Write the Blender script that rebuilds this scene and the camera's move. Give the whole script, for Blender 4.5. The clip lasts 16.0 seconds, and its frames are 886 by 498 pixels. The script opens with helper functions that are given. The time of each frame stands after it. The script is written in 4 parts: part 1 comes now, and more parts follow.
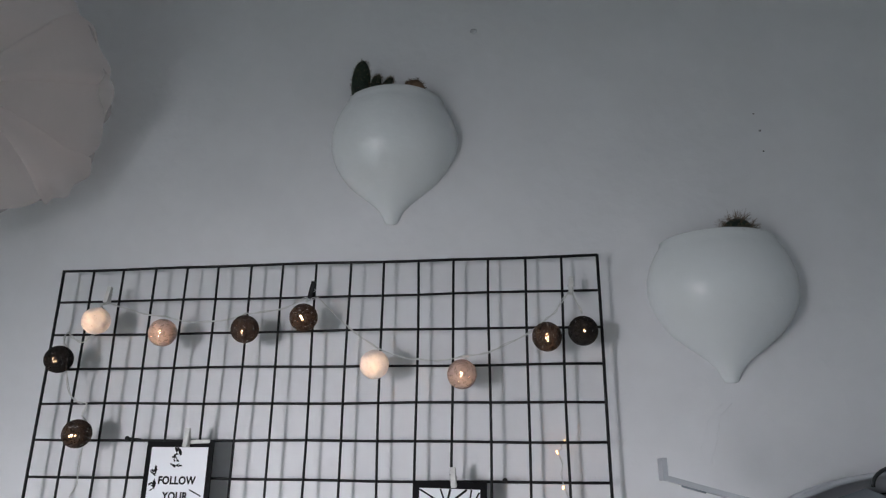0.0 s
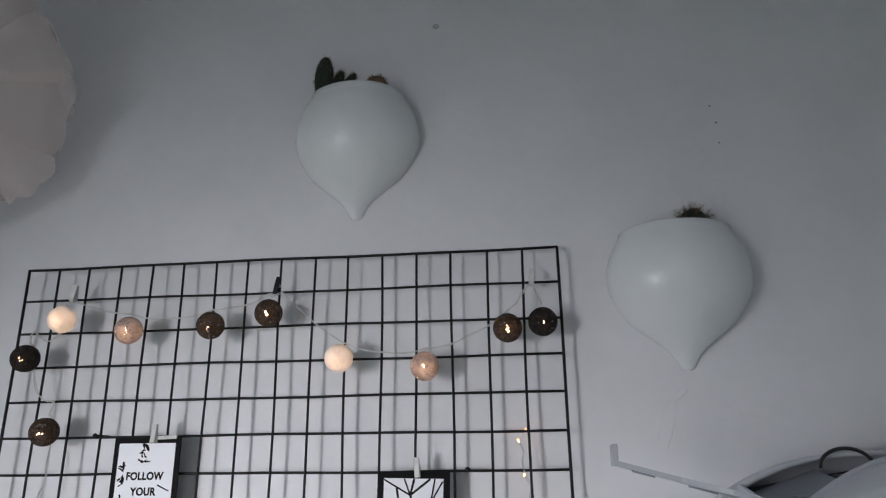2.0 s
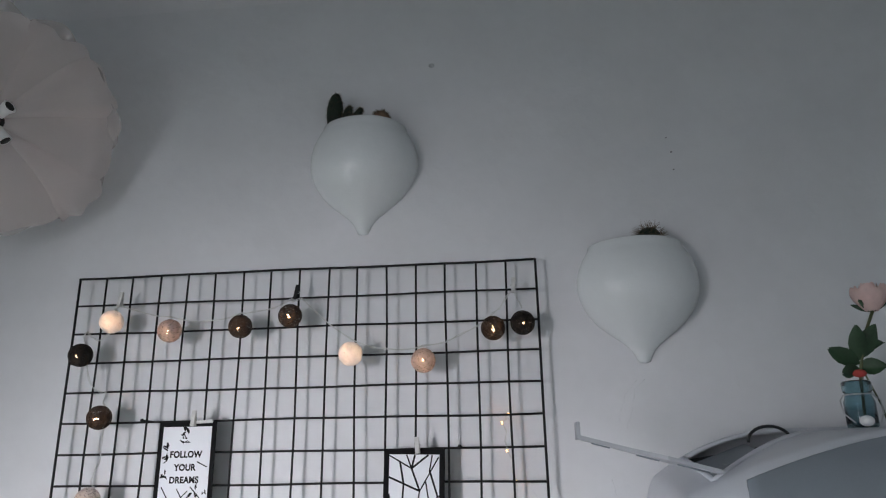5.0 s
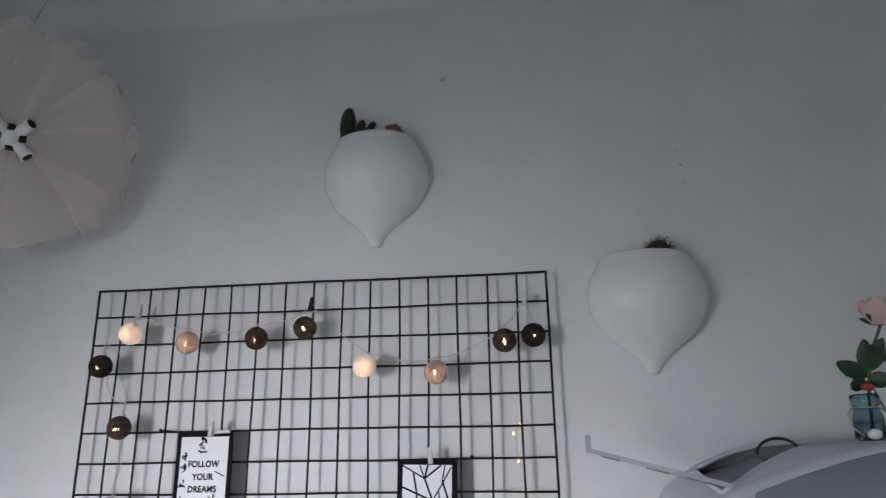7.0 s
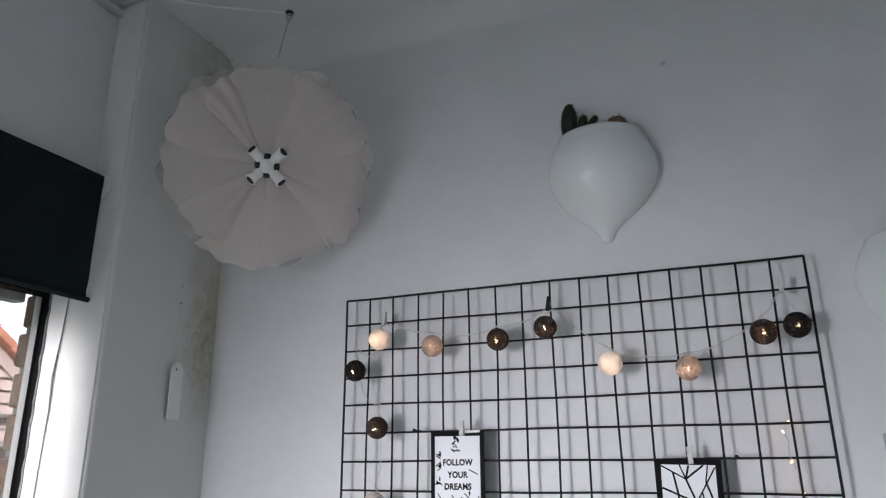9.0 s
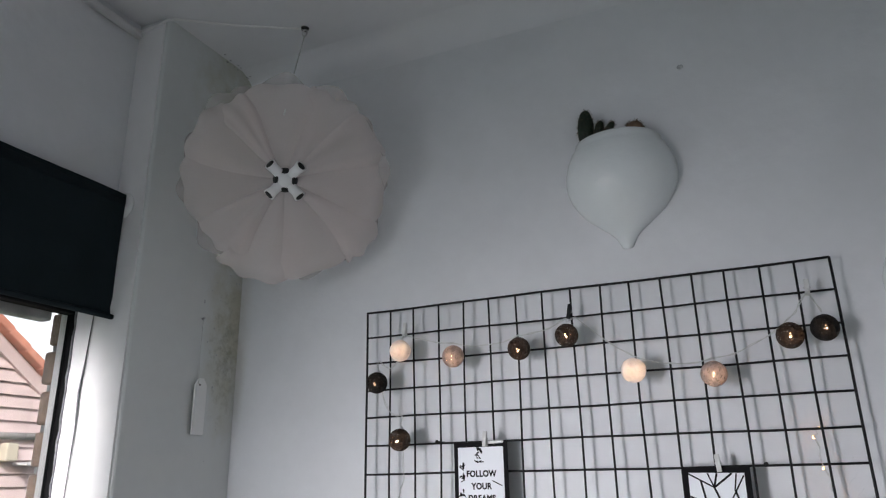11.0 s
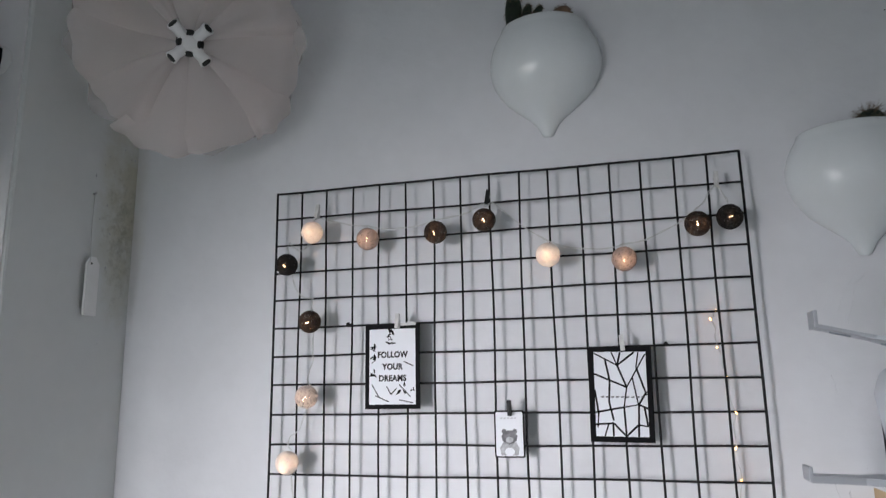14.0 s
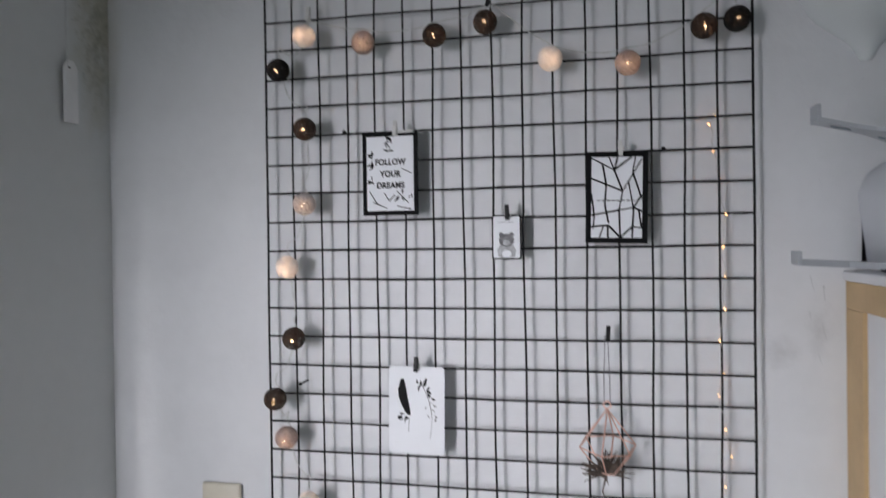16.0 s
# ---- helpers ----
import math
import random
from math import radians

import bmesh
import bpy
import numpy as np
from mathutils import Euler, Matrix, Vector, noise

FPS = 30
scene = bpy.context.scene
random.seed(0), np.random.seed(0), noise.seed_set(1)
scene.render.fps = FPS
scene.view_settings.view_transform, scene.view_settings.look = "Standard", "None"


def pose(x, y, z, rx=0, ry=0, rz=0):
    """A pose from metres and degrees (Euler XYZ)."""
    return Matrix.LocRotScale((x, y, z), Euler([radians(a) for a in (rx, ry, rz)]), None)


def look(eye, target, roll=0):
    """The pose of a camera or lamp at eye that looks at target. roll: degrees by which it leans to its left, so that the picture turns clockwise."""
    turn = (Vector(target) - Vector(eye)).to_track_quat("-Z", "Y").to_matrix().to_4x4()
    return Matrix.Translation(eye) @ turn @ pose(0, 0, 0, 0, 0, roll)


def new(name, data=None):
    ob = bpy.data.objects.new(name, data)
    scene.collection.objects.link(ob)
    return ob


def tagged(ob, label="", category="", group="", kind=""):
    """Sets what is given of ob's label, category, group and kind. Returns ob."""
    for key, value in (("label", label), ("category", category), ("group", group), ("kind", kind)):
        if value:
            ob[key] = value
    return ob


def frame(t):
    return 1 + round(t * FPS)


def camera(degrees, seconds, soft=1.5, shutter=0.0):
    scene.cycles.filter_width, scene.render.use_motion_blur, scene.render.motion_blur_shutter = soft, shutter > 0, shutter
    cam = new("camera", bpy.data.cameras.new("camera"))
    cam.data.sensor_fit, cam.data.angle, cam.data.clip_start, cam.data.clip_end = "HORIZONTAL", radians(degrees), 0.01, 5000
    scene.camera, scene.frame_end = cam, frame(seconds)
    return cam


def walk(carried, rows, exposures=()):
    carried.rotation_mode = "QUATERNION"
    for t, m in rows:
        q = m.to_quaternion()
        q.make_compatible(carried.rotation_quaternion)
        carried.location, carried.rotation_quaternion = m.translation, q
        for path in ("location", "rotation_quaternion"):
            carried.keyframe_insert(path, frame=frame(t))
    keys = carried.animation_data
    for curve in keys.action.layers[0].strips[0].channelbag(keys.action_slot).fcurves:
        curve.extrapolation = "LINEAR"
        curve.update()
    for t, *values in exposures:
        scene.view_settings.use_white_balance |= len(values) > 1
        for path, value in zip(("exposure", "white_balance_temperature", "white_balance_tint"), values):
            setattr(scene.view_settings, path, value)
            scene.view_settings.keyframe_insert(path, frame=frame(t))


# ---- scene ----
cam = camera(64.8, 16.0, 1.2, 0.5)
PATH = [
    (0, (0.715, -0.94, 1.709), (0.454, 0.945, 2.323), 0.6),
    (0.5, (0.714, -0.947, 1.711), (0.491, 0.945, 2.32), 0.0),
    (1, (0.721, -0.949, 1.702), (0.51, 0.943, 2.317), -0.3),
    (1.5, (0.734, -0.948, 1.707), (0.515, 0.948, 2.303), -0.6),
    (2, (0.75, -0.95, 1.708), (0.527, 0.948, 2.299), -0.6),
    (2.5, (0.768, -0.969, 1.715), (0.521, 0.936, 2.27), -1.1),
    (3, (0.769, -1.007, 1.727), (0.495, 0.904, 2.251), -0.5),
    (3.5, (0.736, -1.074, 1.696), (0.585, 0.834, 2.277), -0.8),
    (4, (0.738, -1.121, 1.7), (0.612, 0.791, 2.273), -0.9),
    (4.2, (0.749, -1.116, 1.674), (0.568, 0.787, 2.264), -1.0),
    (6.5, (0.77, -1.147, 1.702), (0.563, 0.764, 2.257), -0.9),
    (7, (0.763, -1.148, 1.697), (0.537, 0.752, 2.278), -0.8),
    (7.5, (0.731, -1.148, 1.704), (0.367, 0.733, 2.278), -1.0),
    (8, (0.693, -1.161, 1.707), (0.135, 0.671, 2.285), -0.7),
    (8.5, (0.672, -1.17, 1.701), (0.016, 0.625, 2.29), -0.5),
    (9, (0.66, -1.169, 1.696), (-0.039, 0.61, 2.283), -0.4),
    (11.5, (0.664, -1.158, 1.691), (-0.099, 0.581, 2.318), -0.9),
    (12, (0.659, -1.149, 1.681), (-0.125, 0.581, 2.306), -0.2),
    (12.5, (0.652, -1.146, 1.672), (-0.111, 0.602, 2.275), -0.4),
    (13, (0.661, -1.128, 1.66), (0.029, 0.677, 2.243), -1.4),
    (13.5, (0.643, -1.12, 1.653), (0.073, 0.744, 2.1), -0.5),
    (14, (0.618, -1.132, 1.639), (0.113, 0.763, 2.033), -0.9),
    (14.5, (0.598, -1.141, 1.606), (0.066, 0.759, 1.934), -1.3),
    (15, (0.573, -1.142, 1.584), (0.06, 0.779, 1.798), -0.2),
    (15.5, (0.58, -1.135, 1.55), (0.054, 0.788, 1.704), -0.1),
    (16, (0.558, -1.139, 1.56), (0.14, 0.817, 1.543), -0.8),
]

walk(cam, [(t, look(eye, target, roll)) for t, eye, target, roll in PATH],
     [(0.0, -0.31), (7.0, -0.31), (8.5, -0.18), (14.5, -0.28), (16.0, -0.77)])

# ---- world and light ----
world = bpy.data.worlds.new("overcast_sky")
scene.world = world
world.use_nodes = True
wn = world.node_tree.nodes
sky = wn.new("ShaderNodeTexSky")
sky.sky_type, sky.sun_disc = "NISHITA", False
sky.sun_elevation, sky.sun_rotation = radians(35), radians(137)
sky.dust_density = 6.0
world.node_tree.links.new(sky.outputs[0], wn["Background"].inputs[0])
wn["Background"].inputs[1].default_value = 0.14

sun_data = bpy.data.lights.new("sun", "SUN")
sun_data.energy, sun_data.angle, sun_data.color = 5.0, radians(10), (1.0, 0.98, 0.96)
sun = new("sun", sun_data)
sun.matrix_world = look((6.0, -6.5, 6.2), (0, 0, 0))

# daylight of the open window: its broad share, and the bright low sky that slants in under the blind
win_data = bpy.data.lights.new("window_daylight", "AREA")
win_data.shape, win_data.size, win_data.size_y = "RECTANGLE", 1.15, 1.0
win_data.energy, win_data.color = 25.0, (0.85, 0.95, 0.985)
window_light = new("window_daylight", win_data)
window_light.matrix_world = look((-0.41, -1.45, 1.43), (0.7, -2.2, 0.45))

side_data = bpy.data.lights.new("side_sky_daylight", "AREA")
side_data.shape, side_data.size, side_data.size_y = "RECTANGLE", 0.6, 1.0
side_data.energy, side_data.color = 1.6, (0.83, 0.96, 1.0)
side_sky = new("side_sky_daylight", side_data)
side_sky.matrix_world = look((-0.38, -1.15, 1.45), (0.9, -0.35, 1.45))

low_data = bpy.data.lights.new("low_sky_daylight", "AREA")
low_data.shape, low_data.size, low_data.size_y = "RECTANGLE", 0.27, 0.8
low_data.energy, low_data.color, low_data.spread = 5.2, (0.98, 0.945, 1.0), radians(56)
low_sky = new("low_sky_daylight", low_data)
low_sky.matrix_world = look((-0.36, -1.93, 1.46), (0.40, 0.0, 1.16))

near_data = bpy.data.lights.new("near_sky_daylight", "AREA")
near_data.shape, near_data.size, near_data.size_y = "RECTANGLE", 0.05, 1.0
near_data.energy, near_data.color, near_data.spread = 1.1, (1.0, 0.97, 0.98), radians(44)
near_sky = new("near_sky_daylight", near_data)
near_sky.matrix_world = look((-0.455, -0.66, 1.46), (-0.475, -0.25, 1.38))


# ---- materials ----
def material(name, color, rough=0.6, metal=0.0, vary=0.06, scale=8.0, bump=0.1, grain=120.0, dist=0.001, spec=0.5):
    """Base colour that wavers at two scales, with a fine relief."""
    m = bpy.data.materials.new(name)
    m.use_nodes = True
    n, l = m.node_tree.nodes, m.node_tree.links
    b = n["Principled BSDF"]
    b.inputs["Roughness"].default_value, b.inputs["Metallic"].default_value = rough, metal
    b.inputs["Specular IOR Level"].default_value = spec
    co = n.new("ShaderNodeTexCoord")
    big, fine = n.new("ShaderNodeTexNoise"), n.new("ShaderNodeTexNoise")
    big.inputs["Scale"].default_value, big.inputs["Detail"].default_value = scale, 5
    fine.inputs["Scale"].default_value, fine.inputs["Detail"].default_value = grain, 3
    l.new(co.outputs["Object"], big.inputs["Vector"])
    l.new(co.outputs["Object"], fine.inputs["Vector"])
    add = n.new("ShaderNodeMath")
    add.operation = "MULTIPLY_ADD"
    add.inputs[1].default_value = 0.35
    l.new(fine.outputs[0], add.inputs[0])
    l.new(big.outputs[0], add.inputs[2])
    ramp = n.new("ShaderNodeValToRGB")
    ramp.color_ramp.elements[0].position, ramp.color_ramp.elements[1].position = 0.45, 0.9
    ramp.color_ramp.elements[0].color = (*[c * (1 - vary) for c in color], 1)
    ramp.color_ramp.elements[1].color = (*[min(1, c * (1 + vary)) for c in color], 1)
    l.new(add.outputs[0], ramp.inputs[0])
    l.new(ramp.outputs[0], b.inputs["Base Color"])
    if bump:
        bp = n.new("ShaderNodeBump")
        bp.inputs["Strength"].default_value, bp.inputs["Distance"].default_value = bump, dist
        l.new(add.outputs[0], bp.inputs["Height"])
        l.new(bp.outputs[0], b.inputs["Normal"])
    return m


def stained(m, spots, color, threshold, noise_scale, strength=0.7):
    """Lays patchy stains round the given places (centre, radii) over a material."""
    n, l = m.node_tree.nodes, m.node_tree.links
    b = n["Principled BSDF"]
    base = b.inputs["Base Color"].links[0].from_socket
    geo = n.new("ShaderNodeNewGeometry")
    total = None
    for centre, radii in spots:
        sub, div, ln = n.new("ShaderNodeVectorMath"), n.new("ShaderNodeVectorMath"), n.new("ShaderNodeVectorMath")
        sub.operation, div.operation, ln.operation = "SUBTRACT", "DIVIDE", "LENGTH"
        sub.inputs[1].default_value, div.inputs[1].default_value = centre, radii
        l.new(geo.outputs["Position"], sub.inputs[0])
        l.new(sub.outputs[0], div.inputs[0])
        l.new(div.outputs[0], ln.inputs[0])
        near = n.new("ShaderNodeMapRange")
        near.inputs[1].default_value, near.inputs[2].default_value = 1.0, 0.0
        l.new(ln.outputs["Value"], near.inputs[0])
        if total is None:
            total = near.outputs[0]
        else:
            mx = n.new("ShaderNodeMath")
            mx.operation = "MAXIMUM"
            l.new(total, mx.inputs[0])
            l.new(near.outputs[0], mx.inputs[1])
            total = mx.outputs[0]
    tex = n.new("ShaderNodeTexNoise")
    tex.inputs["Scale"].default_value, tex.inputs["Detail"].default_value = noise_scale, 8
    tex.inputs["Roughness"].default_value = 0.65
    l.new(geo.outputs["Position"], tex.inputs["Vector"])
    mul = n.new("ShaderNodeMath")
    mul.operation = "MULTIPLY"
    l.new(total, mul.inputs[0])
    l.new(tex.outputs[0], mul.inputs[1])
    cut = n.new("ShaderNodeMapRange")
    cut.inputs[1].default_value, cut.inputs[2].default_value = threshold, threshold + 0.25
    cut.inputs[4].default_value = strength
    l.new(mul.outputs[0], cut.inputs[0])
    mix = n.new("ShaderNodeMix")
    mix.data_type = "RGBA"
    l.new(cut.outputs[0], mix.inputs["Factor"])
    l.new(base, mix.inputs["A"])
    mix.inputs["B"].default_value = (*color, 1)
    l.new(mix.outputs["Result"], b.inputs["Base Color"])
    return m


def glowing(name, color, strength):
    m = bpy.data.materials.new(name)
    m.use_nodes = True
    n, l = m.node_tree.nodes, m.node_tree.links
    n.remove(n["Principled BSDF"])
    e = n.new("ShaderNodeEmission")
    e.inputs[0].default_value, e.inputs[1].default_value = (*color, 1), strength
    l.new(e.outputs[0], n["Material Output"].inputs[0])
    return m


def woven(name, color, holes):
    """Thread wound round a ball: fibres with gaps between them, through which the bulb shows."""
    m = material(name, color, 0.8, vary=0.25, scale=60, bump=0.8, grain=300, dist=0.002)
    n, l = m.node_tree.nodes, m.node_tree.links
    b = n["Principled BSDF"]
    out = n["Material Output"]
    co = n.new("ShaderNodeTexCoord")
    noise_tex = n.new("ShaderNodeTexNoise")
    noise_tex.inputs["Scale"].default_value, noise_tex.inputs["Detail"].default_value = 430, 2
    l.new(co.outputs["Object"], noise_tex.inputs["Vector"])
    cut = n.new("ShaderNodeMapRange")
    cut.inputs[1].default_value, cut.inputs[2].default_value = 0.62 - holes, 0.72 - holes
    cut.inputs[4].default_value = 0.75
    l.new(noise_tex.outputs[0], cut.inputs[0])
    tl = n.new("ShaderNodeBsdfTranslucent")
    tl.inputs[0].default_value = (*color, 1)
    half = n.new("ShaderNodeMixShader")
    half.inputs[0].default_value = 0.45
    l.new(b.outputs[0], half.inputs[1])
    l.new(tl.outputs[0], half.inputs[2])
    clear = n.new("ShaderNodeBsdfTransparent")
    mix = n.new("ShaderNodeMixShader")
    l.new(cut.outputs[0], mix.inputs[0])
    l.new(half.outputs[0], mix.inputs[1])
    l.new(clear.outputs[0], mix.inputs[2])
    l.new(mix.outputs[0], out.inputs[0])
    return m


def sheer(name, color, through_share, clear_share):
    """Thin cloth or paper that lets light through."""
    m = material(name, color, 0.75, vary=0.05, scale=12, bump=0.25, grain=200, dist=0.001, spec=0.2)
    n, l = m.node_tree.nodes, m.node_tree.links
    tl, clear = n.new("ShaderNodeBsdfTranslucent"), n.new("ShaderNodeBsdfTransparent")
    tl.inputs[0].default_value = (*color, 1)
    a, c = n.new("ShaderNodeMixShader"), n.new("ShaderNodeMixShader")
    a.inputs[0].default_value, c.inputs[0].default_value = through_share, clear_share
    l.new(n["Principled BSDF"].outputs[0], a.inputs[1])
    l.new(tl.outputs[0], a.inputs[2])
    l.new(a.outputs[0], c.inputs[1])
    l.new(clear.outputs[0], c.inputs[2])
    l.new(c.outputs[0], n["Material Output"].inputs[0])
    return m


WALL_PAINT = material("wall_paint", (0.70, 0.71, 0.735), 0.5, vary=0.035, scale=9, bump=0.5, grain=45, dist=0.005, spec=0.3)
STAIN_PAINT = stained(material("damp_wall_paint", (0.665, 0.685, 0.685), 0.6, vary=0.04, scale=3, bump=0.25, grain=35, dist=0.004, spec=0.3),
                      [((-0.335, 0.03, 2.00), (0.3, 0.17, 0.40)), ((-0.335, 0.0, 2.48), (0.3, 0.26, 0.40))],
                      (0.43, 0.405, 0.28), 0.16, 17.0, 0.62)
stained(STAIN_PAINT, [((-0.335, 0.0, 1.95), (0.3, 0.16, 0.42)), ((-0.335, -0.02, 2.5), (0.3, 0.22, 0.2))], (0.22, 0.21, 0.15), 0.36, 75.0, 0.55)
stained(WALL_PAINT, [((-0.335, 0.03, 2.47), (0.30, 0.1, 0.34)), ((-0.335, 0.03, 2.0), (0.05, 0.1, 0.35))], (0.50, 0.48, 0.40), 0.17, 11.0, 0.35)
stained(WALL_PAINT, [((0.845, 0.03, 1.385), (0.06, 0.1, 0.07)), ((0.90, 0.03, 1.42), (0.05, 0.1, 0.10))], (0.36, 0.36, 0.37), 0.25, 22.0, 0.35)
CEIL_PAINT = material("ceiling_paint", (0.72, 0.725, 0.75), 0.7, vary=0.03, scale=2, bump=0.2, grain=30, dist=0.004)
GLOSS_PAINT = material("gloss_white_paint", (0.80, 0.79, 0.80), 0.35, vary=0.04, scale=10, bump=0.3, grain=25, dist=0.004)
BLACK_WIRE = material("black_wire_coating", (0.006, 0.006, 0.007), 0.5, vary=0.3, scale=40, bump=0.1, grain=400, spec=0.25)
CERAMIC = material("white_ceramic_glaze", (0.74, 0.775, 0.79), 0.26, vary=0.03, scale=8, bump=0.6, grain=26, dist=0.006)
SOIL = material("potting_soil", (0.05, 0.035, 0.025), 0.95, vary=0.5, scale=60, bump=1.0, grain=300, dist=0.004)
CACTUS = material("cactus_skin", (0.008, 0.019, 0.009), 0.65, vary=0.5, scale=60, bump=1.0, grain=200, dist=0.004)
TAN_CACTUS = material("tan_cactus_skin", (0.16, 0.10, 0.065), 0.8, vary=0.5, scale=90, bump=0.8, grain=400, dist=0.002)
SPINE = material("cactus_spines", (0.12, 0.08, 0.045), 0.7, vary=0.4, scale=60, bump=0)
BLACK_PAPER = material("black_card", (0.006, 0.006, 0.007), 0.7, vary=0.2, scale=30, bump=0.1, grain=400, spec=0.12)
WHITE_PAPER = material("white_card", (0.80, 0.82, 0.86), 0.5, vary=0.02, scale=20, bump=0.1, grain=500, spec=0.3)
INK = material("black_ink", (0.007, 0.007, 0.008), 0.6, vary=0.3, scale=80, bump=0, spec=0.12)
GREY_INK = material("grey_ink", (0.16, 0.16, 0.17), 0.6, vary=0.5, scale=150, bump=0)
PALE_INK = material("pale_grey_ink", (0.42, 0.43, 0.45), 0.6, vary=0.3, scale=150, bump=0)
CLEAR_CORD = material("clear_cord", (0.55, 0.56, 0.55), 0.3, vary=0.1, scale=60, bump=0)
PEG_WHITE = material("white_wooden_peg", (0.62, 0.62, 0.61), 0.6, vary=0.12, scale=80, bump=0.2, grain=500)
STEEL = material("steel", (0.55, 0.55, 0.56), 0.3, metal=1.0, vary=0.1, scale=60, bump=0)
COPPER = material("copper_wire", (0.80, 0.50, 0.41), 0.35, metal=0.5, vary=0.12, scale=60, bump=0)
AIR_PLANT = material("dry_air_plant", (0.085, 0.062, 0.05), 0.8, vary=0.5, scale=60, bump=0.3, grain=300)
BALL_WHITE = woven("cream_cotton_thread", (0.88, 0.84, 0.83), -0.07)
BALL_BEIGE = woven("taupe_cotton_thread", (0.42, 0.36, 0.35), 0.06)
BALL_BROWN = woven("dark_brown_cotton_thread", (0.045, 0.031, 0.024), 0.085)
BALL_BLACK = woven("black_cotton_thread", (0.012, 0.011, 0.011), 0.06)
WARM_BULB = glowing("warm_bulb", (1.0, 0.61, 0.33), 30.0)
FAIRY_BULB = glowing("fairy_bulb", (1.0, 0.40, 0.13), 16.0)
LAMP_CLOTH = sheer("sheer_blush_cloth", (0.90, 0.825, 0.81), 0.5, 0.46)
LAMP_VEIL = sheer("thin_blush_cloth", (0.84, 0.785, 0.765), 0.55, 0.62)
HUB_PLASTIC = material("white_plastic", (0.80, 0.80, 0.80), 0.35, vary=0.03, scale=20, bump=0.05)
DARK_HOLE = material("dark_socket", (0.02, 0.02, 0.02), 0.8, vary=0.2, bump=0)
BLIND_CLOTH = material("charcoal_blind_cloth", (0.014, 0.022, 0.026), 0.9, vary=0.15, scale=12, bump=0.3, grain=500, spec=0.1)
FRAME_BLACK = material("black_window_frame", (0.003, 0.003, 0.0035), 0.6, vary=0.4, scale=25, bump=0.05, grain=80, dist=0.002, spec=0.08)
BRICK = material("weathered_brick", (0.30, 0.21, 0.16), 0.9, vary=0.3, scale=30, bump=0.8, grain=120, dist=0.004)
CONCRETE = material("grey_concrete", (0.33, 0.33, 0.33), 0.9, vary=0.2, scale=20, bump=0.6, grain=120, dist=0.004)
PALE_CONCRETE = material("pale_concrete", (0.68, 0.68, 0.70), 0.9, vary=0.25, scale=40, bump=0.6, grain=160, dist=0.004)
SIDING = material("pink_grey_siding", (0.66, 0.54, 0.55), 0.7, vary=0.12, scale=3, bump=0.3, grain=30, dist=0.005)
ROOF_TILE = material("orange_roof_tile", (0.68, 0.30, 0.22), 0.8, vary=0.25, scale=6, bump=0.4, grain=40, dist=0.005)
PRINTER_WHITE = material("printer_white_plastic", (0.58, 0.60, 0.65), 0.4, vary=0.03, scale=12, bump=0.05, grain=400)
PRINTER_GREY = material("printer_grey_plastic", (0.22, 0.25, 0.285), 0.45, vary=0.05, scale=12, bump=0.05, grain=400)
PRINTER_MID = material("printer_pale_grey_plastic", (0.40, 0.42, 0.46), 0.4, vary=0.05, scale=12, bump=0.05, grain=400)
PRINTER_DARK = material("printer_dark_inside", (0.02, 0.022, 0.025), 0.5, vary=0.2, scale=30, bump=0.1)
OAK = material("light_oak", (0.52, 0.36, 0.19), 0.5, vary=0.10, scale=14, bump=0.2, grain=90, dist=0.001)
PANEL_WHITE = material("white_panel", (0.74, 0.74, 0.77), 0.45, vary=0.03, scale=6, bump=0.1, grain=60)
LEAF = material("rose_leaf", (0.025, 0.062, 0.028), 0.45, vary=0.35, scale=40, bump=0.3, grain=200, dist=0.001)
STEM = material("rose_stem", (0.09, 0.10, 0.045), 0.6, vary=0.2, scale=40, bump=0.2)
PETAL = material("pale_pink_petal", (0.70, 0.50, 0.47), 0.6, vary=0.12, scale=30, bump=0.2, grain=150)
RED_TIE = material("red_tie", (0.50, 0.06, 0.05), 0.6, vary=0.2, scale=60, bump=0.1)
CREAM_PLASTIC = material("cream_plastic", (0.62, 0.58, 0.48), 0.4, vary=0.05, scale=20, bump=0.05)
FLOOR_WOOD = material("floor_boards", (0.42, 0.37, 0.32), 0.5, vary=0.15, scale=5, bump=0.2, grain=40)
GRASS = material("lawn", (0.06, 0.10, 0.04), 0.9, vary=0.4, scale=2, bump=0.5, grain=30)
SKY_GLOW = glowing("overcast_glow", (0.93, 0.96, 1.0), 2.0)
GLASS = bpy.data.materials.new("window_glass")
GLASS.use_nodes = True
_g = GLASS.node_tree.nodes["Principled BSDF"]
_g.inputs["Transmission Weight"].default_value, _g.inputs["Roughness"].default_value, _g.inputs["IOR"].default_value = 1.0, 0.0, 1.45
BLUE_GLASS = bpy.data.materials.new("teal_bottle_glass")
BLUE_GLASS.use_nodes = True
_g = BLUE_GLASS.node_tree.nodes["Principled BSDF"]
_g.inputs["Base Color"].default_value = (0.46, 0.64, 0.69, 1)
_g.inputs["Transmission Weight"].default_value, _g.inputs["Roughness"].default_value, _g.inputs["IOR"].default_value = 1.0, 0.03, 1.45


# ---- mesh helpers ----
def link(name, bm, mat, smooth=True):
    me = bpy.data.meshes.new(name)
    bm.to_mesh(me)
    bm.free()
    me.materials.append(mat)
    if smooth:
        for p in me.polygons:
            p.use_smooth = True
    return me


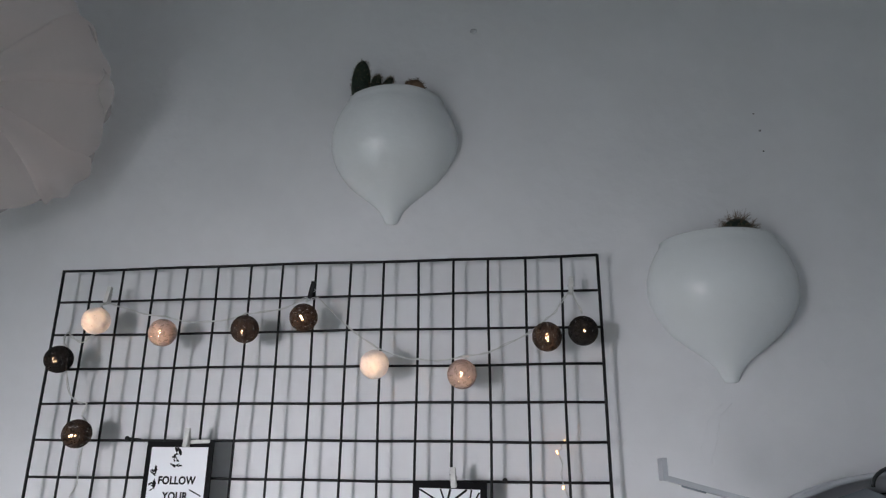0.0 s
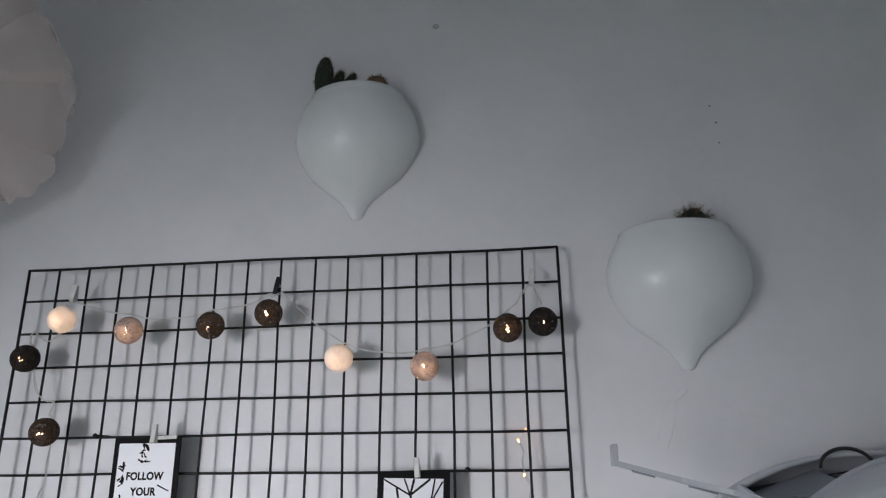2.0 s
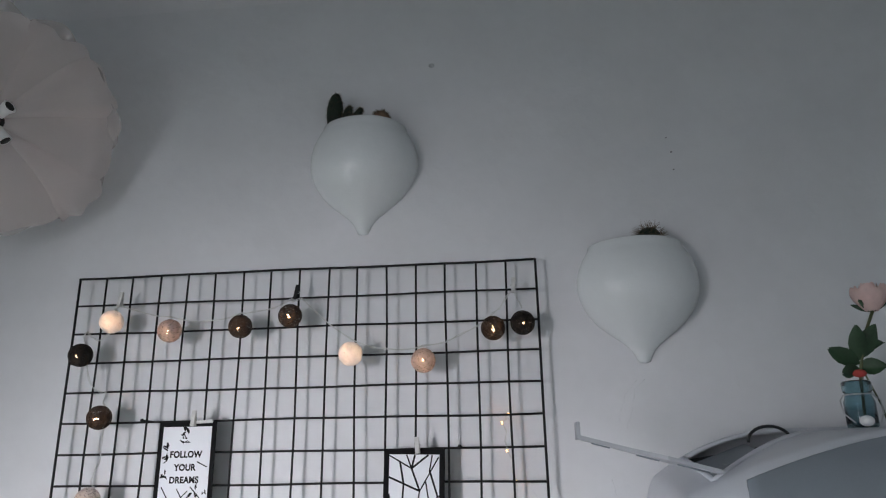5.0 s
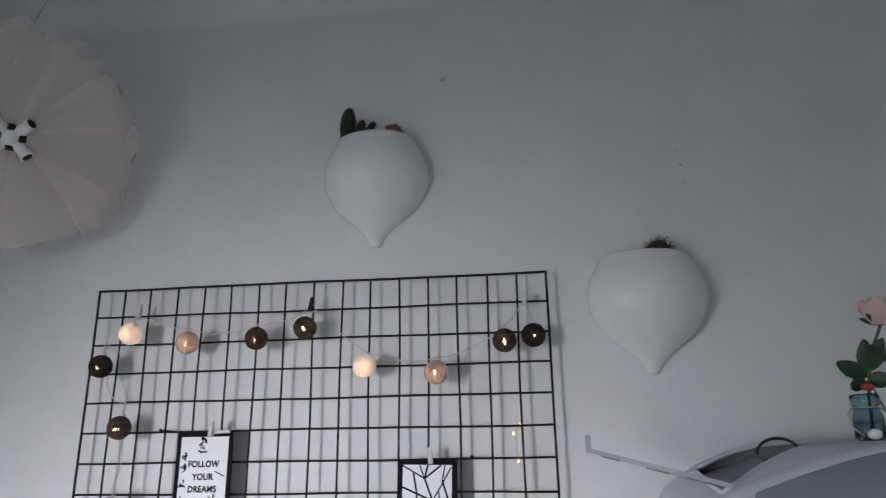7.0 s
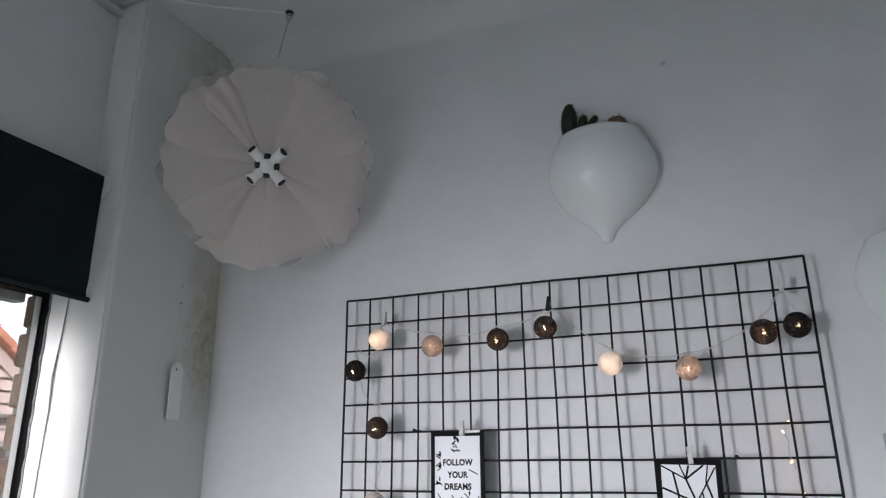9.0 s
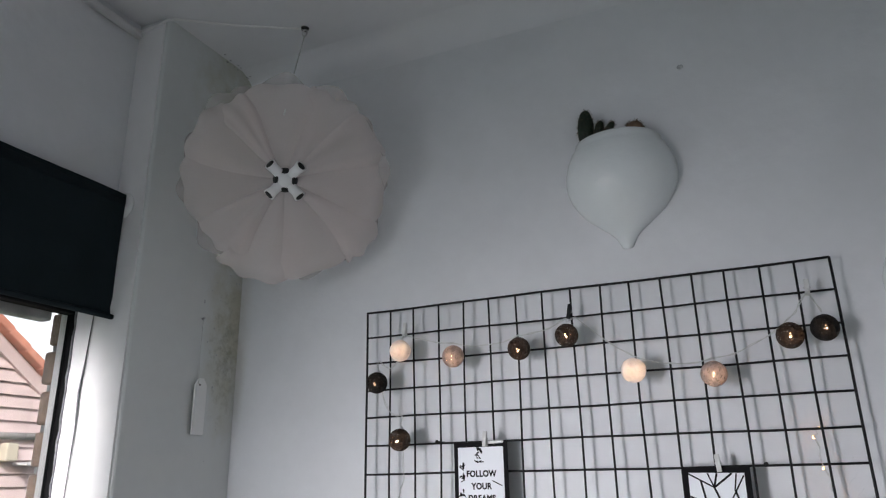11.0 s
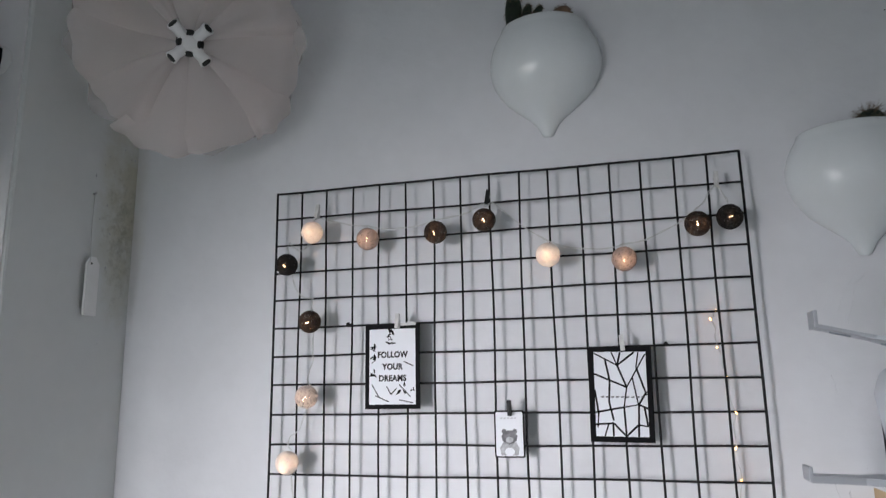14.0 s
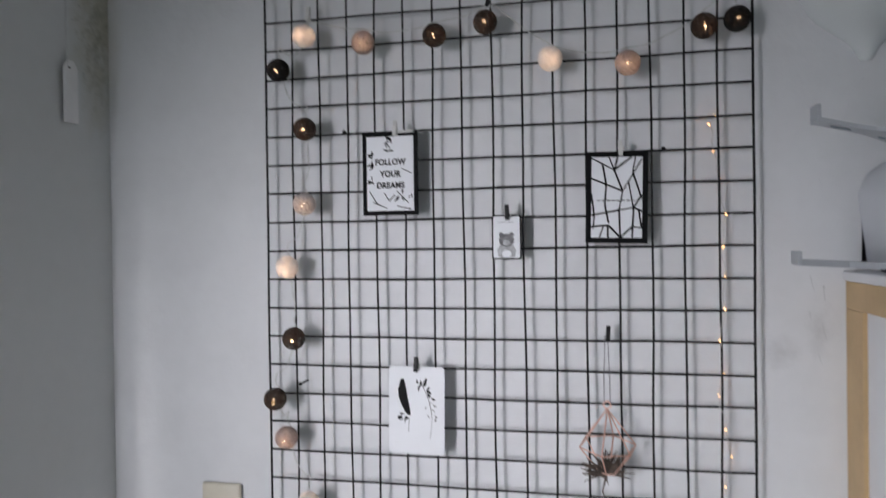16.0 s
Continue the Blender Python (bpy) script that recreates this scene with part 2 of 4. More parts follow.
def part(name, bm, mat, parent=None, label="", smooth=True):
    ob = new(name, link(name, bm, mat, smooth))
    ob.parent = parent
    if label:
        tagged(ob, label)
    return ob


def empty(name, at, label, category, group=""):
    ob = new(name)
    ob.empty_display_size = 0.02
    ob.location = at
    return tagged(ob, label, category, group)


def box(bm, lo, hi, bevel=0.0, m=None):
    made = bmesh.ops.create_cube(bm, size=1.0)["verts"]
    lo, hi = Vector(lo), Vector(hi)
    for v in made:
        v.co = Vector(((lo[i] + hi[i]) / 2 + v.co[i] * (hi[i] - lo[i]) for i in range(3)))
    if bevel:
        edges = list({e for v in made for e in v.link_edges})
        made = list({v for f in bmesh.ops.bevel(bm, geom=edges, offset=bevel, segments=2, profile=0.5, affect="EDGES")["faces"] for v in f.verts} | {v for v in made if v.is_valid})
    if m is not None:
        bmesh.ops.transform(bm, matrix=m, verts=made)
    return bm


def boxed(lo, hi, bevel=0.0, m=None):
    return box(bmesh.new(), lo, hi, bevel, m)


def tube(bm, pts, r, sides=8, closed=False):
    """A round rod along the points; r is a number or one radius a point."""
    pts = [Vector(p) for p in pts]
    n = len(pts)
    radii = r if isinstance(r, (list, tuple)) else [r] * n
    rings, up = [], None
    for i, p in enumerate(pts):
        a, b = pts[(i - 1) % n] if closed or i else p, pts[(i + 1) % n] if closed or i < n - 1 else p
        d = (b - a).normalized()
        if up is None:
            up = d.orthogonal().normalized()
        up = (up - d * up.dot(d)).normalized()
        side = d.cross(up)
        rings.append([bm.verts.new(p + radii[i] * (math.cos(2 * math.pi * k / sides) * up + math.sin(2 * math.pi * k / sides) * side)) for k in range(sides)])
    for i in range(n if closed else n - 1):
        a, b = rings[i], rings[(i + 1) % n]
        for k in range(sides):
            bm.faces.new((a[k], a[(k + 1) % sides], b[(k + 1) % sides], b[k]))
    if not closed:
        bm.faces.new(rings[0][::-1])
        bm.faces.new(rings[-1])
    return bm


def rod(pts, r, sides=8, closed=False):
    return tube(bmesh.new(), pts, r, sides, closed)


def lathe(profile, at=(0, 0, 0), sides=24, bm=None, squash=1.0, start=0.0, sweep=2 * math.pi):
    """Turns (radius, height) pairs round an upright axis."""
    bm = bm or bmesh.new()
    whole = sweep > 6.28
    count = sides if whole else sides + 1
    rings = []
    for r, h in profile:
        rings.append([bm.verts.new((at[0] + r * math.cos(start + sweep * k / sides), at[1] + squash * r * math.sin(start + sweep * k / sides), at[2] + h)) for k in range(count)])
    for a, b in zip(rings, rings[1:]):
        for k in range(sides):
            j = (k + 1) % count
            bm.faces.new((a[k], a[j], b[j], b[k]))
    if whole:
        bm.faces.new(rings[0][::-1])
        bm.faces.new(rings[-1])
    return bm


def blob(bm, at, r, scale=(1, 1, 1), m=None, u=16, v=10):
    made = bmesh.ops.create_uvsphere(bm, u_segments=u, v_segments=v, radius=r)["verts"]
    t = Matrix.Translation(at) @ (m or Matrix.Identity(4)) @ Matrix.Diagonal((*scale, 1))
    bmesh.ops.transform(bm, matrix=t, verts=made)
    return bm


def plate(outline, y0, y1):
    """A flat piece with an outline in x and z, from y0 to y1."""
    bm = bmesh.new()
    front = [bm.verts.new((x, y0, z)) for x, z in outline]
    back = [bm.verts.new((x, y1, z)) for x, z in outline]
    bm.faces.new(front)
    bm.faces.new(back[::-1])
    for i in range(len(outline)):
        j = (i + 1) % len(outline)
        bm.faces.new((front[j], front[i], back[i], back[j]))
    bmesh.ops.recalc_face_normals(bm, faces=bm.faces)
    return bm


def sag(a, b, drop, n=10):
    a, b = Vector(a), Vector(b)
    return [a.lerp(b, i / n) - Vector((0, 0, drop * 4 * (i / n) * (1 - i / n))) for i in range(n + 1)]


def flowing(pts, n=6):
    """A smooth line through the points."""
    pts = [Vector(p) for p in pts]
    out = []
    for i in range(len(pts) - 1):
        p0, p1, p2, p3 = pts[max(0, i - 1)], pts[i], pts[i + 1], pts[min(len(pts) - 1, i + 2)]
        for k in range(n):
            f = k / n
            out.append(0.5 * (2 * p1 + (p2 - p0) * f + (2 * p0 - 5 * p1 + 4 * p2 - p3) * f * f + (3 * p1 - p0 - 3 * p2 + p3) * f ** 3))
    return out + [pts[-1]]


def structure(name, bm, mat, label, category, smooth=False):
    return tagged(part(name, bm, mat, None, "", smooth), label, category, kind="structure")


# ---- the room ----
CEIL, NORTH, WEST, LINTEL = 2.62, 0.03, -0.335, -0.42


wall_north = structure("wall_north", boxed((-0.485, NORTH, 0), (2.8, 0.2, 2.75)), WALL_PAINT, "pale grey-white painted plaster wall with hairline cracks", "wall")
bm = boxed((-0.484, -0.25, -0.01), (WEST, NORTH + 0.06, 2.74), 0.005)
for v in bm.verts:
    if v.co.x > -0.36 and v.co.y < -0.2:
        v.co.x -= 0.014 - 0.004 * v.co.z / 2.75
wall_pier = structure("wall_west", bm, STAIN_PAINT, "white wall pier with yellow damp stains beside the window", "wall")
structure("wall_lintel", boxed((-0.53, -2.15, 2.04), (LINTEL, -0.252, 2.75)), WALL_PAINT, "white painted wall above the window", "wall")
structure("wall_parapet", boxed((-0.53, -2.15, 0), (LINTEL, -0.252, 0.86)), WALL_PAINT, "white painted wall below the window", "wall")
structure("wall_southwest", boxed((-0.53, -3.3, 0), (LINTEL, -2.152, 2.75)), WALL_PAINT, "white painted wall beside the window", "wall")
structure("wall_east", boxed((2.8, -3.3, 0), (2.95, 0.2, 2.75)), WALL_PAINT, "white painted plaster wall", "wall")
structure("wall_south", boxed((-0.53, -3.45, 0), (2.95, -3.3, 2.75)), WALL_PAINT, "white painted plaster wall", "wall")
structure("floor", boxed((-0.53, -3.3, -0.1), (2.8, 0.03, 0)), FLOOR_WOOD, "pale wooden floor boards", "floor")
structure("ceiling", boxed((-0.53, -3.3, CEIL), (2.8, 0.03, 2.75)), CEIL_PAINT, "white painted ceiling", "ceiling")

# rounded plaster joint between wall and ceiling
bm = bmesh.new()
rows_c = []
for i in range(13):
    a = math.pi / 2 * i / 12
    rows_c.append([bm.verts.new((x, NORTH + 0.001 - 0.07 * (1 - math.sin(a)), CEIL + 0.001 - 0.07 * (1 - math.cos(a)))) for x in (WEST - 0.01, 2.79)])
for a, b in zip(rows_c, rows_c[1:]):
    bm.faces.new((a[0], a[1], b[1], b[0]))
structure("trim", bm, CEIL_PAINT, "rounded plaster joint under the ceiling", "trim", True)

# small marks on the wall
for x, z, r in ((0.627, 2.396, 0.006), (1.046, 2.191, 0.002), (1.04, 2.219, 0.0015), (1.047, 2.158, 0.0015), (0.013, 2.575, 0.003)):
    bm = blob(bmesh.new(), (x, NORTH, z), r, (1, 0.3, 0.8), u=10, v=6)
    part("wall_mark", bm, GREY_INK if r < 0.005 else PALE_INK, wall_north)


def crack(pts, r=0.0008):
    fine = []
    for a, b in zip(pts, pts[1:]):
        for i in range(6):
            f = i / 6
            fine.append((a[0] + (b[0] - a[0]) * f + random.uniform(-0.0015, 0.0015), NORTH + 0.35 * r, a[1] + (b[1] - a[1]) * f + random.uniform(-0.0015, 0.0015)))
    part("plaster_ridge", rod(fine, r, 6), WALL_PAINT, wall_north)


crack([(0.962, 1.80), (0.946, 1.785), (0.938, 1.75), (0.928, 1.722)])
crack([(0.95, 1.80), (0.93, 1.775), (0.915, 1.73)], 0.0005)
crack([(1.0, 1.79), (1.02, 1.77), (1.035, 1.755)], 0.0005)
crack([(1.08, 1.86), (1.10, 1.82), (1.108, 1.78)], 0.0005)
crack([(0.93, 1.52), (0.945, 1.50), (0.95, 1.47)], 0.0005)
crack([(0.915, 1.46), (0.925, 1.43), (0.93, 1.40)], 0.0005)
crack([(0.90, 1.65), (0.905, 1.62)], 0.0008)
for i in range(9):
    x, z = random.uniform(0.70, 0.82), random.uniform(1.66, 1.78)
    crack([(x, z), (x + random.uniform(-0.015, 0.015), z - 0.02), (x + random.uniform(-0.02, 0.02), z - 0.045)], 0.0006)

# pencil-thin scuffs beside the cabinet
for k in range(6):
    x, z = random.uniform(0.885, 0.928), random.uniform(1.36, 1.48)
    dx, dz = random.uniform(-0.012, 0.004), random.uniform(0.012, 0.03)
    part("scuff", rod([(x, NORTH + 0.0001, z), (x + dx * 0.6, NORTH + 0.0001, z + dz * 0.5), (x + dx, NORTH + 0.0001, z + dz)], 0.00025, 5), PALE_INK, wall_north)

# damp specks where pier, wall and ceiling meet
rs = random.Random(21)
for k in range(14):
    f = rs.random()
    part("mould_speck", blob(bmesh.new(), (WEST + 0.001 + rs.uniform(0, 0.01), 0.02 - 0.13 * f, CEIL - rs.uniform(0, 0.012)), rs.uniform(0.0008, 0.0022), (1, 1.5, 0.4), u=8, v=5), GREY_INK, wall_pier)
for k in range(16):
    part("mould_speck", blob(bmesh.new(), (WEST + 0.0005, rs.uniform(-0.09, 0.02), rs.uniform(1.72, 2.12)), rs.uniform(0.0008, 0.0022), (0.3, 1, 1.2), u=8, v=5), PALE_INK, wall_pier)

# ---- window ----
window = empty("window_1", (-0.505, -1.0, 0.86), "black-framed window with white outer frame, looking on a neighbour's gable", "window")
window["kind"] = "structure"


def at_window(name, lo, hi, mat, bevel=0.0, label=""):
    m = Matrix.Translation((0.505, 1.0, -0.86))
    return part(name, boxed(lo, hi, bevel, m), mat, window, label, False)


at_window("window_frame", (-0.52, -0.250, 0.865), (-0.487, -0.226, 2.04), FRAME_BLACK, 0.004, "black window jamb")
at_window("window_frame", (-0.52, -2.148, 0.865), (-0.487, -2.112, 2.04), FRAME_BLACK, 0.004, "black window jamb")
at_window("window_frame", (-0.52, -2.112, 0.865), (-0.487, -0.250, 0.91), FRAME_BLACK, 0.004, "black window rail")
at_window("window_frame", (-0.52, -2.112, 2.0), (-0.487, -0.250, 2.04), FRAME_BLACK, 0.004, "black window rail")
at_window("outer_frame", (-0.540, -0.2465, 0.865), (-0.5215, -0.228, 2.04), GLOSS_PAINT, 0.003, "white outer frame")
pane = at_window("pane", (-0.512, -2.112, 0.91), (-0.506, -0.250, 2.0), GLASS)
pane.visible_shadow = False
structure("window_sill", boxed((-0.52, -2.14, 0.86), (-0.38, -0.254, 0.885), 0.004), GLOSS_PAINT, "white painted window sill", "sill")
bm = boxed((-0.4845, -0.2535, 0.89), (-0.3505, -0.2505, 2.61), 0.001)
structure("window_reveal", bm, GLOSS_PAINT, "glossy white painted window reveal", "wall")

sealant = bmesh.new()
tube(sealant, [(-0.4852 + 0.0012 * math.sin(k * 1.9), -0.2545 + 0.0008 * math.sin(k * 3.1), 0.9 + 1.13 * k / 60) for k in range(61)], [0.0016 + 0.0010 * abs(math.sin(k * 2.7)) for k in range(61)], 6)
structure("trim", sealant, GREY_INK, "mouldy grey sealant along the window jamb", "trim", True)

# ---- lattice panel of black wire ----
GRID_W, GRID_H, CELL, TOP = 16, 24, 0.05, 2.0
panel = empty("wire_grid_panel", (0.4, 0, TOP - GRID_H * CELL), "black wire grid memo panel hung on the white wall", "wall grid")
back_to = Matrix.Translation((-0.4, 0, -(TOP - GRID_H * CELL)))


def waver(i, f, amount):
    return amount * math.sin(f * 9.0 + i * 2.3) + amount * 0.6 * math.sin(f * 23.0 + i * 5.1)


for i in range(GRID_W + 1):
    amount = 0.0005 if i in (0, GRID_W) else 0.0010
    pts = [back_to @ Vector((i * CELL + waver(i, k / GRID_H, amount), 0, TOP - k * CELL)) for k in range(GRID_H + 1)]
    part("upright_wire", rod(pts, 0.0021 if i in (0, GRID_W) else 0.0018, 8), BLACK_WIRE, panel)
for j in range(GRID_H + 1):
    pts = [back_to @ Vector((k * CELL, 0.0032, TOP - j * CELL + waver(j + 40, k / GRID_W, 0.0006))) for k in range(GRID_W + 1)]
    part("cross_wire", rod(pts, 0.0021 if j in (0, GRID_H) else 0.0018, 8), BLACK_WIRE, panel)
for x, z in ((0.145, 1.752), (0.668, 1.702), (0.058, 1.318), (0.655, 0.952)):
    bm = rod([back_to @ Vector((x, NORTH + 0.005, z)), back_to @ Vector((x, -0.004, z))], 0.0018, 8)
    blob(bm, back_to @ Vector((x, -0.004, z)), 0.0035, (1, 0.5, 1), u=10, v=6)
    part("nail", bm, BLACK_WIRE, panel)

# ---- string of cotton ball lights ----
R = 0.0195
BALLS = [(0.774, 1.889, 3), (0.727, 1.882, 2), (0.615, 1.834, 1), (0.497, 1.848, 0), (0.394, 1.914, 2), (0.310, 1.899, 2), (0.188, 1.896, 1),
         (0.083, 1.915, 0), (0.035, 1.860, 3), (0.082, 1.757, 2), (0.079, 1.630, 4), (0.046, 1.522, 0), (0.056, 1.400, 2), (0.020, 1.295, 2), (0.040, 1.229, 1), (0.078, 1.118, 0)]
BALL_NAMES = ["cream cotton thread ball", "taupe cotton thread ball", "dark brown cotton thread ball", "black cotton thread ball", "pale grey cotton thread ball"]
BALL_GREY = woven("pale_grey_cotton_thread", (0.52, 0.50, 0.51), 0.08)
BALL_MATS = [BALL_WHITE, BALL_BEIGE, BALL_BROWN, BALL_BLACK, BALL_GREY]
lights = empty("ball_string_light", (0.4, -0.024, 1.9), "lit cotton ball lights on a clear cord clipped to the grid", "string light")
off = Vector((-0.4, 0.024, -1.9))
ball_meshes, bulb_mesh = [], None
for k in range(5):
    ball_meshes.append(link("ball", blob(bmesh.new(), (0, 0, 0), R, u=32, v=20), BALL_MATS[k]))
bm = blob(bmesh.new(), (0, 0, 0), 0.0019, (1, 1, 3.0), u=10, v=8)
bulb_mesh = link("bulb", bm, WARM_BULB)
holder_mesh = link("socket", rod([(0, 0, R * 0.9), (0, 0, R + 0.006)], 0.003, 8), CLEAR_CORD)
for i, (x, z, k) in enumerate(BALLS):
    ball = new("ball", ball_meshes[k])
    ball.parent, ball.location = lights, Vector((x, -0.024, z)) + off
    ball.rotation_euler = (random.uniform(-0.4, 0.4), random.uniform(-0.5, 0.5), random.uniform(0, 6))
    tagged(ball, BALL_NAMES[k])
    bulb = new("bulb", bulb_mesh)
    bulb.parent, bulb.location = ball, ball.rotation_euler.to_matrix().inverted() @ Vector((0.0, -0.009, -0.003))
    bulb.rotation_euler = (random.uniform(-0.6, 0.6), random.uniform(-0.9, 0.9), 0)
for i in range(len(BALLS) - 1):
    (x0, z0, _), (x1, z1, _) = BALLS[i], BALLS[i + 1]
    a, b = Vector((x0, -0.02, z0 + R + 0.004)), Vector((x1, -0.02, z1 + R + 0.004))
    if i == 0:
        mid = Vector((0.762, -0.008, 1.952))
        run = sag(a, mid, 0.002, 6) + sag(mid, b, 0.004, 8)
    elif i == 3:
        mid = Vector((0.408, -0.008, 1.946))
        run = sag(a, mid, 0.004, 8) + sag(mid, b, 0.0, 3)
    elif i == 4:
        mid = Vector((0.392, -0.008, 1.946))
        run = sag(a, mid, 0.0, 3) + sag(mid, b, 0.006, 8)
    elif i == 6:
        mid = Vector((0.09, -0.008, 1.945))
        run = sag(a, mid, 0.003, 8) + sag(mid, b, 0.0, 3)
    elif x0 < 0.1:
        low_x = min(x0, x1) + 0.35 * abs(x0 - x1)
        run = flowing([a, (x0 - 0.001, -0.006, z0 + R - 0.002), (x0 - 0.004, -0.002, z0 - 0.004), (low_x, -0.004, (z0 + z1) / 2), (x1 - 0.003, -0.010, z1 + R + 0.022), b])
    else:
        run = sag(a, b, 0.010, 10)
    part("cord", rod([p + off for p in run], 0.0007, 6), CLEAR_CORD, lights)
    part("cord", rod([p + off + Vector((0.002 * math.sin(q * 1.1), -0.001, 0.0016 * math.cos(q * 1.3))) for q, p in enumerate(run)], 0.0006, 6), CLEAR_CORD, lights)

# ---- fine fairy lights down the panel's other side ----
fairy = empty("fairy_light_string", (0.755, 0, 1.7), "warm micro fairy lights on thin silver wire wound down the grid", "fairy lights")
foff = Vector((-0.755, 0, -1.7))
FAIRY = [(0.745, 1.751), (0.735, 1.737), (0.741, 1.695), (0.753, 1.650), (0.759, 1.598), (0.754, 1.548), (0.759, 1.502), (0.756, 1.452), (0.748, 1.404), (0.755, 1.352), (0.746, 1.319), (0.755, 1.268), (0.765, 1.223), (0.754, 1.179), (0.757, 1.13), (0.75, 1.08)]
wire_pts = []
for i, (x, z) in enumerate(FAIRY):
    p = Vector((x, -0.004 if i % 3 else 0.008, z))
    if wire_pts:
        q = wire_pts[-1]
        for f in (0.33, 0.66):
            wire_pts.append(q.lerp(p, f) + Vector((random.uniform(-0.004, 0.004), random.uniform(-0.002, 0.004), 0)))
    wire_pts.append(p)
    bulb = part("bulb", blob(bmesh.new(), (0, 0, 0), 0.0011, (1, 1, 2.4), u=8, v=6), FAIRY_BULB, fairy)
    bulb.location = p + foff
    bulb.rotation_euler = (0, random.uniform(-0.6, 0.6), 0)
part("wire", rod([p + foff for p in wire_pts], 0.0005, 5), STEEL, fairy)
part("wire", rod([p + foff + Vector((0.0016 * math.sin(q * 2.2), -0.001, 0.001)) for q, p in enumerate(wire_pts)], 0.0005, 5), CLEAR_CORD, fairy)


# ---- clothes pegs ----
def peg(x, z, mat, label, lean=0.0, y=-0.004, size=1.0):
    ob = empty("clothes_peg", (x, y, z), label, "clothes peg", "pegs on the grid")
    for s in (-1, 1):
        bm = bmesh.new()
        box(bm, (-0.0034, -0.0022, -0.011), (0.0034, 0.0004, 0.014), 0.0008, pose(0, 0.0028 * s, 0, 8 * s))
        part("jaw", bm, mat, ob, "", False)
    part("spring", rod([(0.0045 * math.cos(a), 0.0015 * math.sin(a * 3), 0.001 + 0.0025 * math.sin(a)) for a in [k * 0.5 for k in range(13)]], 0.0006, 6, True), STEEL, ob)
    ob.rotation_euler = (radians(6), radians(lean), 0)
    ob.scale = (size, size, size)
    return ob


peg(0.762, 1.954, PEG_WHITE, "small white wooden peg holding the light cord", 2)
peg(0.397, 1.957, BLACK_WIRE, "small black peg holding the light cord", 10)
peg(0.083, 1.957, PEG_WHITE, "small white wooden peg holding the light cord", 8)
peg(0.238, 1.752, PEG_WHITE, "small white wooden peg holding the lettered print", 4, -0.012)
peg(0.603, 1.704, PEG_WHITE, "small white wooden peg holding the line-pattern print", -4, -0.012)
peg(0.424, 1.607, BLACK_WIRE, "small black peg holding the little card", -2, -0.010)
peg(0.268, 1.357, BLACK_WIRE, "small black peg holding the feather print", 3, -0.010)
peg(0.581, 1.412, BLACK_WIRE, "small black peg holding the hanging planter", 3, -0.006)


# ---- prints on the grid ----
def lettering(text, size, at, parent, mat, name="lettering"):
    cu = bpy.data.curves.new(name, "FONT")
    cu.body, cu.size, cu.align_x, cu.align_y = text, size, "CENTER", "CENTER"
    cu.extrude, cu.offset, cu.space_character = 0.0001, size * 0.04, 1.06
    tmp = new(name, cu)
    bpy.context.view_layer.update()
    me = bpy.data.meshes.new_from_object(tmp.evaluated_get(bpy.context.evaluated_depsgraph_get()))
    bpy.data.objects.remove(tmp)
    me.transform(Matrix.Rotation(radians(90), 4, "X") @ Matrix.Diagonal((0.9, 1, 1, 1)))
    me.materials.clear()
    me.materials.append(mat)
    ob = new(name, me)
    ob.parent, ob.location = parent, at
    return ob


def card(name, x0, z0, w, h, y, label, border, corner=0.0, tilt=0.0):
    """A print: a backing card with a paper face. Its own origin is its middle."""
    ob = empty(name, (x0 + w / 2, y, z0 + h / 2), label, "print", "prints pegged on the grid")

    def rounded(hw, hh, r):
        if r <= 0:
            return [(-hw, -hh), (hw, -hh), (hw, hh), (-hw, hh)]
        pts = []
        for cx, cz, a0 in ((hw - r, -hh + r, -90), (hw - r, hh - r, 0), (-hw + r, hh - r, 90), (-hw + r, -hh + r, 180)):
            pts += [(cx + r * math.cos(radians(a0 + q * 18)), cz + r * math.sin(radians(a0 + q * 18))) for q in range(6)]
        return pts

    if border:
        part("backing_card", plate(rounded(w / 2, h / 2, corner), 0.0, 0.0015), BLACK_PAPER, ob, "black backing card", False)
        part("paper", plate(rounded(w / 2 - border, h / 2 - border, corner * 0.6), -0.0006, -0.0001), WHITE_PAPER, ob, "white printed paper", False)
    else:
        part("paper", plate(rounded(w / 2, h / 2, corner), -0.0006, 0.0004), WHITE_PAPER, ob, "white printed paper", False)
    ob.rotation_euler = (0, radians(tilt), 0)
    return ob


INK_Y = -0.0007


def splash(parent, x, z, s, mat=INK, seed=0, name="ink_mark"):
    rnd = random.Random(seed)
    n = rnd.randint(7, 11)
    ang = rnd.uniform(0, 6)
    pts = []
    for k in range(n):
        a = 2 * math.pi * k / n
        rr = s * rnd.uniform(0.25, 1.0)
        px, pz = rr * math.cos(a), rr * 0.4 * math.sin(a)
        pts.append((x + px * math.cos(ang) - pz * math.sin(ang), z + px * math.sin(ang) + pz * math.cos(ang)))
    part(name, plate(pts, INK_Y - 0.0002, INK_Y + 0.0002), mat, parent, "", False)


def line(parent, a, b, w, mat=INK, name="ink_line"):
    d = Vector((b[0] - a[0], b[1] - a[1])).normalized()
    s = Vector((-d.y, d.x)) * w / 2
    pts = [(a[0] + s.x, a[1] + s.y), (a[0] - s.x, a[1] - s.y), (b[0] - s.x, b[1] - s.y), (b[0] + s.x, b[1] + s.y)]
    part(name, plate(pts, INK_Y - 0.0002, INK_Y + 0.0002), mat, parent, "", False)


